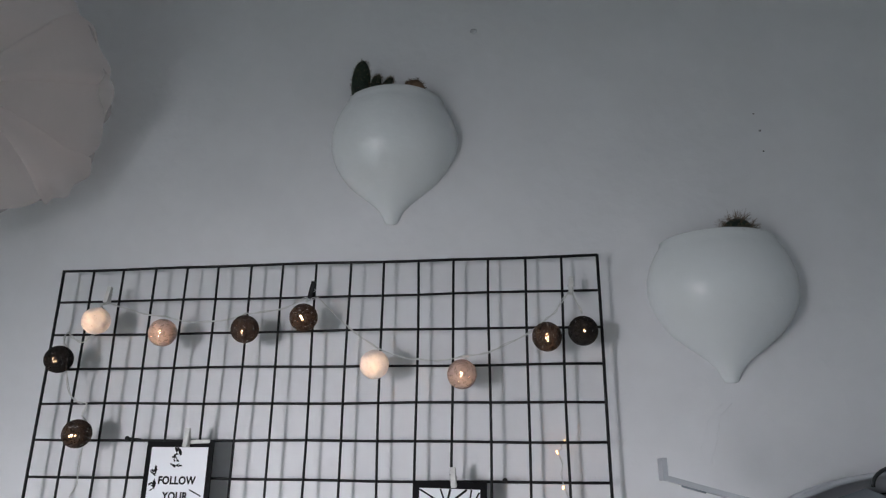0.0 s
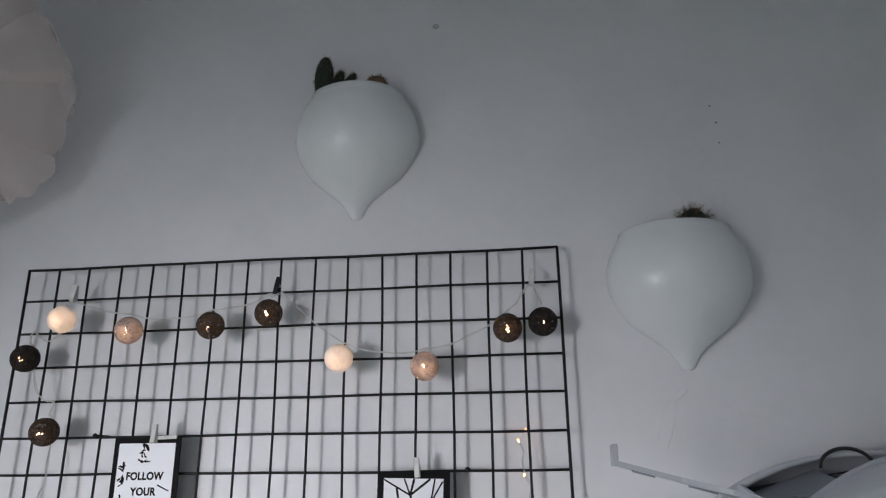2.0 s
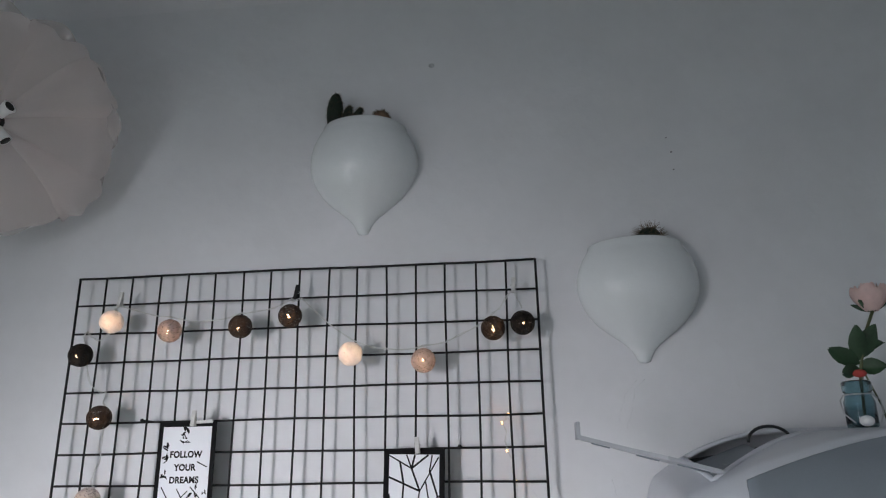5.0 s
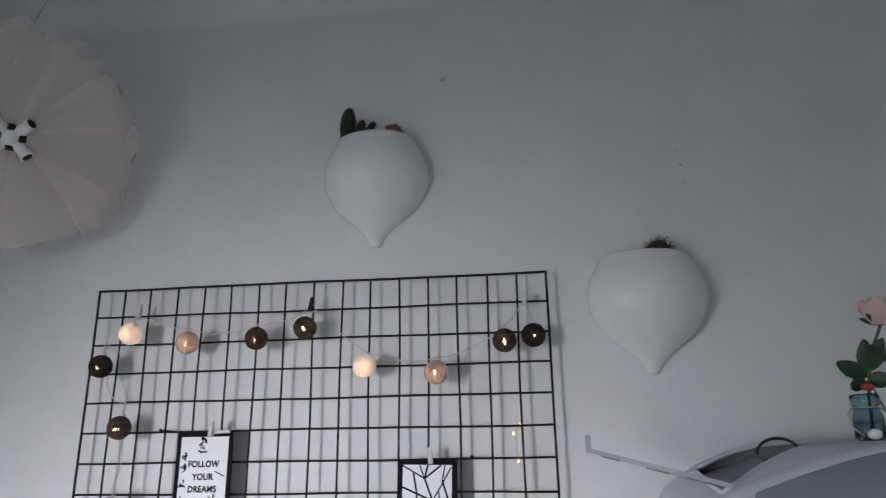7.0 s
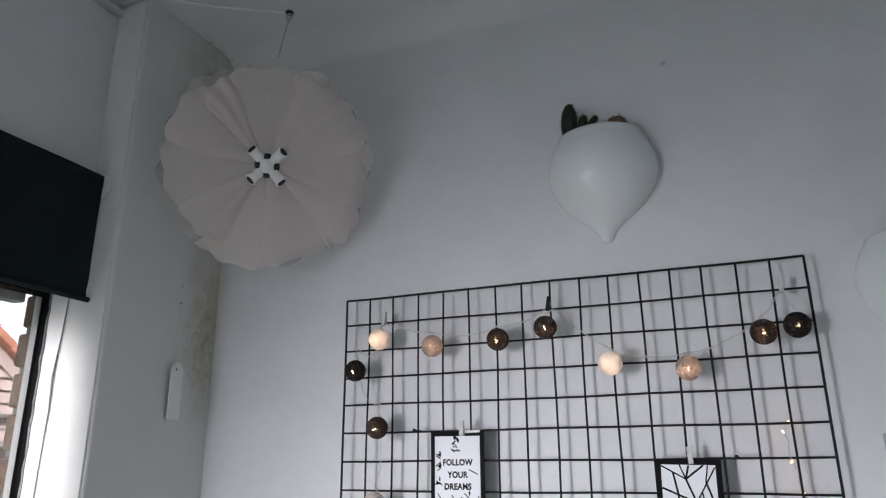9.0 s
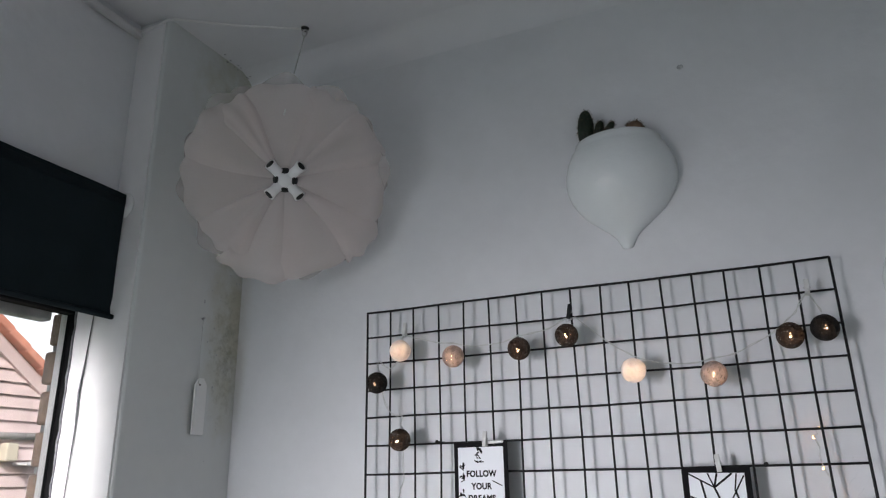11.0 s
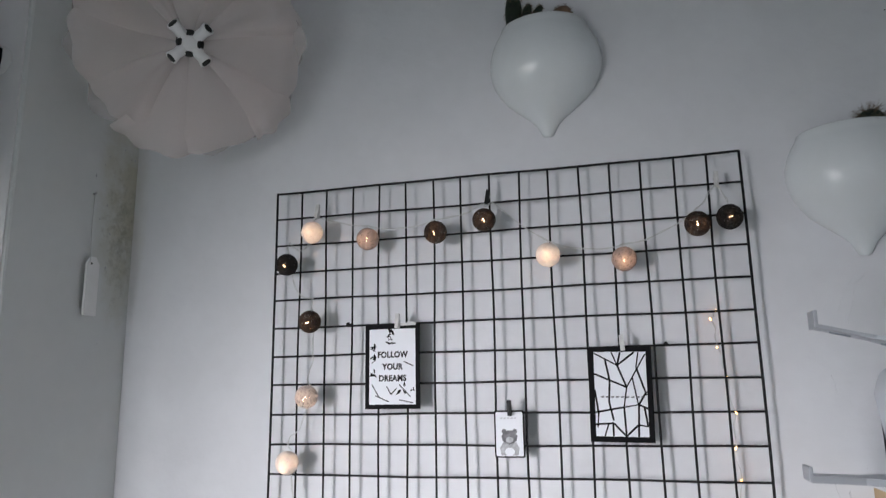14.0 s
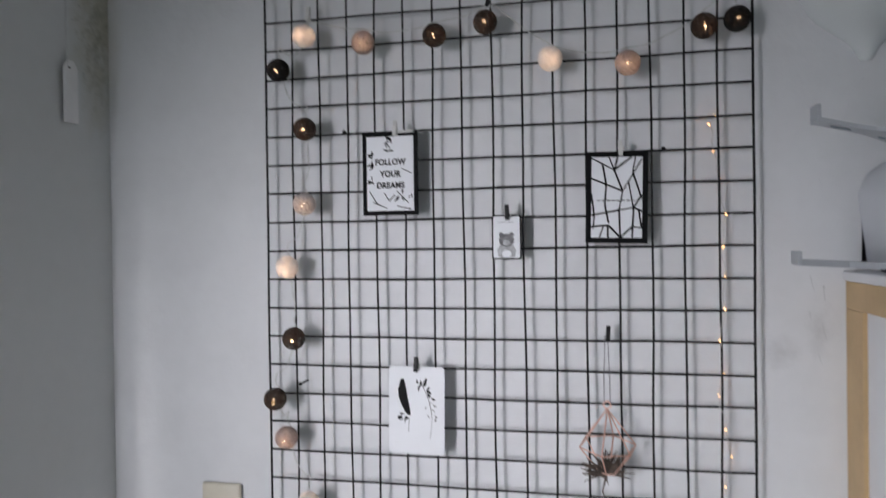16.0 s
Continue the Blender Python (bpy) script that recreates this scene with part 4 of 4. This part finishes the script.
# ---- tag on the pier ----
tag = empty("hanging_tag", (WEST, -0.078, 1.84), "white wooden gift tag on a string and nail", "tag")
toff = Vector((-WEST, 0.078, -1.84))
prof = [(-0.0135, -0.06), (0.0135, -0.06), (0.0135, 0.035), (0.005, 0.048), (-0.005, 0.048), (-0.0135, 0.035)]
bm = plate(prof, 0.0, 0.004)
for v in bm.verts:
    v.co = Vector((0.005 - v.co.y + 0.12 * (v.co.x + 0.0135), v.co.x, v.co.z))
bmesh.ops.recalc_face_normals(bm, faces=bm.faces)
part("tag_board", bm, HUB_PLASTIC, tag, "", False)
part("tag_hole", rod([(0.0045, -0.004, 0.035), (0.0066, -0.004, 0.035)], 0.002, 10), DARK_HOLE, tag)
part("string", rod([(0.006, -0.008, 0.035), (0.003, -0.008, 0.1), (0.003, -0.007, 0.167)], 0.0006, 5), CLEAR_CORD, tag)
part("nail", rod([(0, -0.007, 0.167), (0.007, -0.007, 0.168)], 0.0022, 8), STEEL, tag)

# ---- socket ----
socket = empty("wall_socket", (-0.112, NORTH, 1.09), "cream plastic wall socket", "socket")
part("cover", boxed((-0.039, -0.010, -0.04), (0.039, 0.0, 0.036), 0.005), CREAM_PLASTIC, socket)
for s in (-1, 1):
    part("socket_hole", rod([(0.010 * s, -0.0095, 0.0), (0.010 * s, -0.0105, 0.0)], 0.003, 10), DARK_HOLE, socket)

# ---- cabinet and printer ----
CAB = Vector((0.935, -0.36, 0.0))
cab = empty("cabinet", CAB, "light oak cabinet with white side panel and white top", "cabinet")
side = part("side_panel", boxed((0.006, 0.05, 0.05), (0.014, 0.34, 1.46)), PANEL_WHITE, cab, "white panel in an oak frame", False)
for lo, hi in (((0, 0.320, 0), (0.022, 0.388, 1.452)), ((0, 0, 0), (0.022, 0.070, 1.452)), ((0, 0, 1.4525), (0.022, 0.388, 1.494)), ((0, 0.070, 0.0), (0.022, 0.320, 0.07))):
    part("side_frame", boxed(lo, hi, 0.0012), OAK, side, "light oak frame", False)
part("side_board", boxed((0.62, 0.0, 0), (0.64, 0.388, 1.494), 0.0015), OAK, cab, "", False)
part("back_board", boxed((0.0225, 0.380, 0.02), (0.6195, 0.388, 1.494)), OAK, cab, "", False)
part("bottom_board", boxed((0.0225, 0.012, 0.02), (0.6195, 0.379, 0.04)), OAK, cab, "", False)
for k in range(2):
    part("door", boxed((0.024 + 0.298 * k, 0.0, 0.05), (0.320 + 0.298 * k, 0.010, 1.49), 0.002), PANEL_WHITE, cab, "white door", False)
part("top_board", boxed((-0.004, -0.004, 1.4945), (0.642, 0.388, 1.509), 0.002), PANEL_WHITE, cab, "white top board", False)

PR = Vector((0.945, -0.21, 1.5095))
printer = empty("printer", PR, "white and grey desktop printer with open top hatch and extended trays", "printer")


def top_height(x, y):
    """Height of the printer's shell; the hatch end slopes down."""
    f = min(1.0, max(0.0, (y + 0.2) / 0.18))
    s = min(1.0, max(0.0, (x - 0.94) / 0.2))
    back = 1.640 + 0.076 * (1 - (1 - s) ** 2.2)
    s2 = min(1.0, max(0.0, (x - 0.94) / 0.3))
    front = 1.625 + 0.090 * (1 - (1 - s2) ** 1.5)
    return front + (back - front) * f


def in_hatch(x, y):
    return 1.0 < x < 1.236 and -0.030 > y > -0.178 + (x - 1.0) * 0.62


NXP, NYP = 92, 46
bm = bmesh.new()
gv = []
for i in range(NXP + 1):
    x = 0.945 + 0.42 * i / NXP
    row = []
    for j in range(NYP + 1):
        y = -0.21 + 0.215 * j / NYP
        z = top_height(x, y) - 0.022 * max(0, 1 - min(y + 0.21, (x - 0.945) * 1.4) / 0.022) ** 2.2
        row.append(bm.verts.new(Vector((x, y, z)) - PR))
    gv.append(row)
for i in range(NXP):
    for j in range(NYP):
        quad = (gv[i][j], gv[i + 1][j], gv[i + 1][j + 1], gv[i][j + 1])
        mid = sum((v.co for v in quad), Vector()) / 4 + PR
        if not in_hatch(mid.x, mid.y):
            bm.faces.new(quad)
border = [gv[i][0] for i in range(NXP + 1)] + [gv[NXP][j] for j in range(1, NYP + 1)] + [gv[i][NYP] for i in range(NXP - 1, -1, -1)] + [gv[0][j] for j in range(NYP - 1, 0, -1)]
low = []
for v in border:
    low.append(bm.verts.new((v.co.x + (0.012 if v.co.x < 0.001 else 0), v.co.y + (0.010 if v.co.y < 0.001 else 0), 0.012)))
for k in range(len(border)):
    q = (k + 1) % len(border)
    bm.faces.new((border[q], border[k], low[k], low[q]))
bm.faces.new(low)
bmesh.ops.delete(bm, geom=[v for v in bm.verts if not v.link_faces], context="VERTS")
bmesh.ops.recalc_face_normals(bm, faces=bm.faces)
shell = part("shell", bm, PRINTER_WHITE, printer, "white plastic shell")
inside = bmesh.new()
HATCH = [(0.998, -0.184), (1.240, -0.034), (1.240, -0.026), (0.998, -0.026)]
upper = [inside.verts.new(Vector((x, y, top_height(x, y) - 0.002)) - PR) for x, y in HATCH]
lower = [inside.verts.new(Vector((x, y, 1.60)) - PR) for x, y in HATCH]
inside.faces.new(lower)
for k in range(4):
    q = (k + 1) % 4
    inside.faces.new((upper[k], upper[q], lower[q], lower[k]))
part("hatch_inside", inside, PRINTER_DARK, printer, "dark inside of the hatch", False)
RIM = [(0.998 + 0.240 * k / 12, -0.182 + 0.150 * k / 12) for k in range(13)], [(0.998 + 0.240 * k / 12, -0.029) for k in range(13)], [(0.998, -0.182 + 0.153 * k / 8) for k in range(9)]
for line_r in RIM:
    part("hatch_rim", rod([Vector((x, y, top_height(x, y) + 0.0005)) - PR for x, y in line_r], 0.0036, 8), PRINTER_WHITE, printer, "thick white hatch rim")
part("ink_carriage", boxed(Vector((1.098, -0.105, 1.62)) - PR, Vector((1.185, -0.036, 1.693)) - PR, 0.004), PRINTER_DARK, printer, "black ink carriage")
tray = bmesh.new()
tv = [tray.verts.new(Vector((x, y, top_height(x, y) - d)) - PR) for d in (0.011, 0.015) for x, y in ((1.002, -0.176), (1.085, -0.124), (1.085, -0.03), (1.002, -0.03))]
for f in ((0, 1, 2, 3), (7, 6, 5, 4), (0, 4, 5, 1), (1, 5, 6, 2), (2, 6, 7, 3), (3, 7, 4, 0)):
    tray.faces.new([tv[q] for q in f])
part("hatch_tray", tray, PRINTER_GREY, printer, "grey flap inside the hatch", False)
part("hatch_rail", boxed(Vector((1.035, -0.12, 1.66)) - PR, Vector((1.065, -0.03, 1.672)) - PR, 0.002), PRINTER_GREY, printer, "", False)
front = bmesh.new()
top_e, low_e = [], []
for k in range(25):
    x = 1.03 + 0.33 * k / 24
    zt = top_height(x, -0.21) - 0.008
    top_e.append(front.verts.new(Vector((x, -0.213, zt)) - PR))
    low_e.append(front.verts.new(Vector((x, -0.205, 1.53)) - PR))
for k in range(24):
    front.faces.new((top_e[k], low_e[k], low_e[k + 1], top_e[k + 1]))
ext = bmesh.ops.extrude_face_region(front, geom=front.faces[:])
bmesh.ops.translate(front, vec=(0, 0.006, 0), verts=[g for g in ext["geom"] if isinstance(g, bmesh.types.BMVert)])
bmesh.ops.recalc_face_normals(front, faces=front.faces)
part("front_cover", front, PRINTER_GREY, printer, "blue-grey front cover")
for x in (0.98, 1.33):
    for y in (-0.17, -0.02):
        part("foot", boxed(Vector((x - 0.01, y - 0.01, 1.5095)) - PR, Vector((x + 0.01, y + 0.01, 1.5225)) - PR), PRINTER_DARK, printer, "", False)


def arm(parent_name, a, b, w0, w1, thick, tab, mat):
    """A flat tray arm from its tip a to its root b, with a turned-up end."""
    a, b = Vector(a), Vector(b)
    bm = bmesh.new()
    rows_a = []
    for i in range(9):
        f = i / 8
        p = a.lerp(b, f)
        w = w0 + (w1 - w0) * (0 if f < 0.35 else (1 if f > 0.6 else (f - 0.35) / 0.25))
        up = Vector((0, 0, thick / 2))
        rows_a.append([bm.verts.new(p + Vector((0, s * w / 2, 0)) + q * up - PR) for s, q in ((-1, -1), (1, -1), (1, 1), (-1, 1))])
    for r0, r1 in zip(rows_a, rows_a[1:]):
        for k in range(4):
            bm.faces.new((r0[k], r0[(k + 1) % 4], r1[(k + 1) % 4], r1[k]))
    bm.faces.new(rows_a[0][::-1])
    bm.faces.new(rows_a[-1])
    bmesh.ops.recalc_face_normals(bm, faces=bm.faces)
    ob = part(parent_name, bm, mat, printer, "thin grey plastic tray arm", False)
    part("end_stop", boxed(a + Vector((-0.003, -w0 / 2, -0.003)) - PR, a + Vector((0.002 if tab < 0.02 else 0.012, w0 / 2, tab)) - PR, 0.001), mat, ob, "", False)
    return ob


arm("paper_support", (0.837, -0.175, 1.708), (0.998, -0.19, 1.664), 0.030, 0.085, 0.005, 0.019, PRINTER_MID)
for f0, f1, dy in ((0.10, 0.24, 0.0), (0.45, 0.62, 0.012), (0.72, 0.95, -0.014)):
    a, b = Vector((0.837, -0.175, 1.708)), Vector((0.998, -0.19, 1.664))
    part("stiffening_rib", rod([a.lerp(b, f0) + Vector((0, dy, -0.003)) - PR, a.lerp(b, f1) + Vector((0, dy, -0.003)) - PR], 0.0016, 6), PRINTER_GREY, printer)
arm("output_tray", (0.809, -0.19, 1.530), (0.97, -0.14, 1.520), 0.032, 0.07, 0.008, 0.014, PRINTER_MID)
part("cable", rod([Vector((1.085 + 0.030 * (1 - math.cos(a)), -0.05, 1.700 + 0.022 * math.sin(a))) - PR for a in [math.pi * k / 14 for k in range(15)]], 0.0022, 8), PRINTER_DARK, printer, "black cable loop")

# ---- swing-top bottle with a rose ----
BT = Vector((1.222, -0.10, 1.7155))
bottle = empty("swing_top_bottle", BT, "small blue glass swing-top bottle standing on the printer", "bottle")
part("glass", lathe([(0.018, 0.0), (0.0195, 0.003), (0.0195, 0.034), (0.0165, 0.041), (0.0165, 0.046), (0.0185, 0.049), (0.0185, 0.060), (0.0165, 0.062), (0.0150, 0.060), (0.0150, 0.044), (0.0175, 0.034), (0.0175, 0.004)], sides=28), BLUE_GLASS, bottle)
part("wire_clasp", rod([(0.0185 * math.cos(a), 0.0185 * math.sin(a), 0.0435) for a in [2 * math.pi * k / 20 for k in range(20)]], 0.001, 6, True), STEEL, bottle)
for s in (-1, 1):
    part("wire_clasp", rod([(0.0185 * s, 0, 0.0435), (0.026 * s, -0.004, 0.036), (0.025 * s, -0.008, 0.018), (0.016 * s, -0.016, 0.006)], 0.001, 6), STEEL, bottle)
part("stopper", blob(bmesh.new(), (-0.004, -0.022, 0.008), 0.009, (1, 0.9, 0.8)), HUB_PLASTIC, bottle, "white stopper")
rose = empty("artificial_rose", BT + Vector((0.004, 0, 0.01)), "pale pink artificial rose with dark green leaves in the bottle", "flower")
stem_pts = [Vector((0, 0, 0)), Vector((0.004, 0, 0.06)), Vector((0.018, 0.002, 0.11)), Vector((0.036, 0.0, 0.148))]
part("stem", rod(stem_pts, 0.0022, 8), STEM, rose)
part("stem", rod([(0.006, 0, 0.055), (0.012, 0.004, 0.062), (0.026, 0.004, 0.02), (0.030, 0.004, -0.005)], 0.0012, 6), STEM, rose)
part("tie", blob(bmesh.new(), (0.002, -0.003, 0.062), 0.007, (1.4, 0.7, 0.8), u=10, v=6), RED_TIE, rose, "red paper tie")


def leaf(parent, base, tip, width, mat, curl=0.004, name="leaf"):
    base, tip = Vector(base), Vector(tip)
    d = tip - base
    s = d.cross(Vector((0.25, 1, 0.3))).normalized()
    up = s.cross(d).normalized()
    bm = bmesh.new()
    rows_l = []
    for i in range(11):
        f = i / 10
        w = width * math.sin(math.pi * min(0.985, 0.04 + f * 0.94)) ** 0.75 * (1 - 0.25 * f) * (1 + 0.05 * (i % 2))
        rows_l.append([bm.verts.new(base + d * f + s * w * q + up * (curl * (abs(q) * 2) - curl * 2 * f * f)) for q in (-0.5, -0.25, 0, 0.25, 0.5)])
    for a, b in zip(rows_l, rows_l[1:]):
        for k in range(4):
            bm.faces.new((a[k], a[k + 1], b[k + 1], b[k]))
    part(name, bm, mat, parent)


for b, tp, w in (((0.006, 0, 0.075), (-0.036, -0.006, 0.098), 0.026), ((0.006, 0, 0.068), (-0.028, -0.012, 0.062), 0.022), ((0.008, 0, 0.08), (0.004, -0.012, 0.128), 0.026), ((0.010, 0, 0.085), (0.032, -0.004, 0.128), 0.028),
                 ((0.006, 0, 0.07), (0.036, -0.008, 0.072), 0.026), ((0.012, 0, 0.10), (0.042, 0.006, 0.105), 0.02)):
    leaf(rose, b, tp, w, LEAF)
for k in range(5):
    a = 2 * math.pi * k / 5
    leaf(rose, (0.036, 0, 0.148), (0.036 + 0.028 * math.cos(a), 0.018 * math.sin(a), 0.150 + 0.016 + 0.008 * math.sin(k * 2)), 0.009, LEAF, 0.002, "sepal")
for ring, (n_p, rad, h, open_) in enumerate(((6, 0.0205, 0.035, 0.55), (5, 0.017, 0.038, 0.30), (5, 0.012, 0.040, 0.15), (4, 0.007, 0.041, 0.05))):
    for k in range(n_p):
        a = 2 * math.pi * (k + 0.4 * ring) / n_p
        bm = bmesh.new()
        rows_p = []
        for i in range(8):
            f = i / 7
            rr = rad * math.sin(math.pi * (0.12 + 0.55 * f)) * (1 + open_ * f * f * 0.6)
            half = 0.85 * math.sin(math.pi * (0.15 + 0.7 * f))
            rows_p.append([bm.verts.new(Vector((0.036, 0, 0.148)) + Vector((rr * math.cos(a + q * half), rr * math.sin(a + q * half), h * f * (1 - 0.12 * q * q)))) for q in (-1, -0.5, 0, 0.5, 1)])
        for r0, r1 in zip(rows_p, rows_p[1:]):
            for q in range(4):
                bm.faces.new((r0[q], r0[q + 1], r1[q + 1], r1[q]))
        part("petal", bm, PETAL, rose)

# ---- outside ----
structure("ground", boxed((-60, -60, -2.7), (-0.58, 60, -2.6)), GRASS, "green lawn outside the window", "ground")
bm = bmesh.new()
ring_v = [[bm.verts.new((-40 * math.cos(radians(a)) - 2, -40 * math.sin(radians(a)), z)) for a in range(-85, 10, 10)] for z in (-2.6, 30)]
for k in range(len(ring_v[0]) - 1):
    bm.faces.new((ring_v[0][k], ring_v[0][k + 1], ring_v[1][k + 1], ring_v[1][k]))
structure("backdrop", bm, SKY_GLOW, "bright overcast sky", "sky")
outer = structure("wall_outside", boxed((-0.570, -0.230, -2.6), (-0.541, 0.3, 2.9)), CONCRETE, "mortar of the outer brick wall", "wall")
for k in range(34):
    z = 0.9 + 0.075 * k * 1.0
    if z > 2.7:
        break
    j = random.uniform(-0.003, 0.003)
    part("brick", boxed((-0.578, -0.237 + j, z), (-0.543, -0.10, z + 0.062), 0.005), BRICK, outer, "", False)
structure("lintel_outside", boxed((-0.572, -2.15, 1.99), (-0.543, -0.262, 2.35), 0.004), PALE_CONCRETE, "pale grey concrete lintel over the window", "lintel")
house = empty("neighbour_house", (-8.0, 4.0, -2.6), "neighbouring house gable with pinkish grey lap siding and orange tiled verge", "house")
hoff = Vector((8.0, -4.0, 2.6))
SLOPE = 0.735


def verge(y):
    return 3.616 - SLOPE * (y - 4.57)


part("wall", plate([(1.0, -2.6), (6.4, -2.6), (6.4, verge(6.4) - 0.2), (1.0, verge(1.0) - 0.2)], 0, 0.2), SIDING, house, "", False)
w_ob = house.children[-1]
w_ob.data.transform(Matrix(((0, -1, 0, -8.0), (1, 0, 0, 0), (0, 0, 1, 0), (0, 0, 0, 1))))
w_ob.data.transform(Matrix.Translation(hoff))
z, n_b = 0.4, 0
while z < 5.2:
    y1 = min(6.4, 4.57 + (3.45 - z) / SLOPE)
    if y1 > 1.3:
        bm = bmesh.new()
        vs = [bm.verts.new(Vector(p) + hoff) for p in ((-8.0, 1.0, z + 0.165), (-7.962, 1.0, z), (-7.98, 1.0, z - 0.004), (-8.0, y1 - 0.12, z + 0.165), (-7.962, y1, z), (-7.98, y1, z - 0.004))]
        for f in ((0, 1, 4, 3), (1, 2, 5, 4), (0, 2, 1), (3, 4, 5)):
            bm.faces.new([vs[q] for q in f])
        part("siding_board", bm, SIDING, house, "", False)
    z += 0.16
bm = bmesh.new()
vs = [bm.verts.new(Vector((x, y, verge(y) + dz)) + hoff) for x in (-8.0, -7.93) for y in (1.0, 6.4) for dz in (-0.26, -0.06)]
for f in ((0, 1, 3, 2), (4, 6, 7, 5), (0, 4, 5, 1), (2, 3, 7, 6), (1, 5, 7, 3), (0, 2, 6, 4)):
    bm.faces.new([vs[q] for q in f])
part("verge_board", bm, SIDING, house, "", False)
y = 1.0
while y < 6.3:
    bm = boxed((-0.16, 0, -0.05), (0.16, 0.34, 0.05), 0.02, Matrix.Translation(Vector((-7.95, y, verge(y) - 0.0)) + hoff) @ pose(0, 0, 0, -math.degrees(math.atan(SLOPE)) + 3))
    part("roof_tile", bm, ROOF_TILE, house, "", False)
    y += 0.26
part("wall_lamp", boxed(Vector((-7.97, 4.86, 1.98)) + hoff, Vector((-7.82, 5.02, 2.2)) + hoff, 0.02), CREAM_PLASTIC, house, "cream wall lamp box", False)
part("small_awning", boxed(Vector((-7.97, 5.06, 1.93)) + hoff, Vector((-7.70, 5.36, 1.97)) + hoff, 0.01), PRINTER_WHITE, house, "small pale awning", False)
part("gutter", rod([Vector((-7.93, 1.2, 2.36)) + hoff, Vector((-7.93, 4.6, 2.28)) + hoff, Vector((-7.93, 5.6, 2.30)) + hoff], 0.045, 8), CONCRETE, house, "grey gutter pipe")
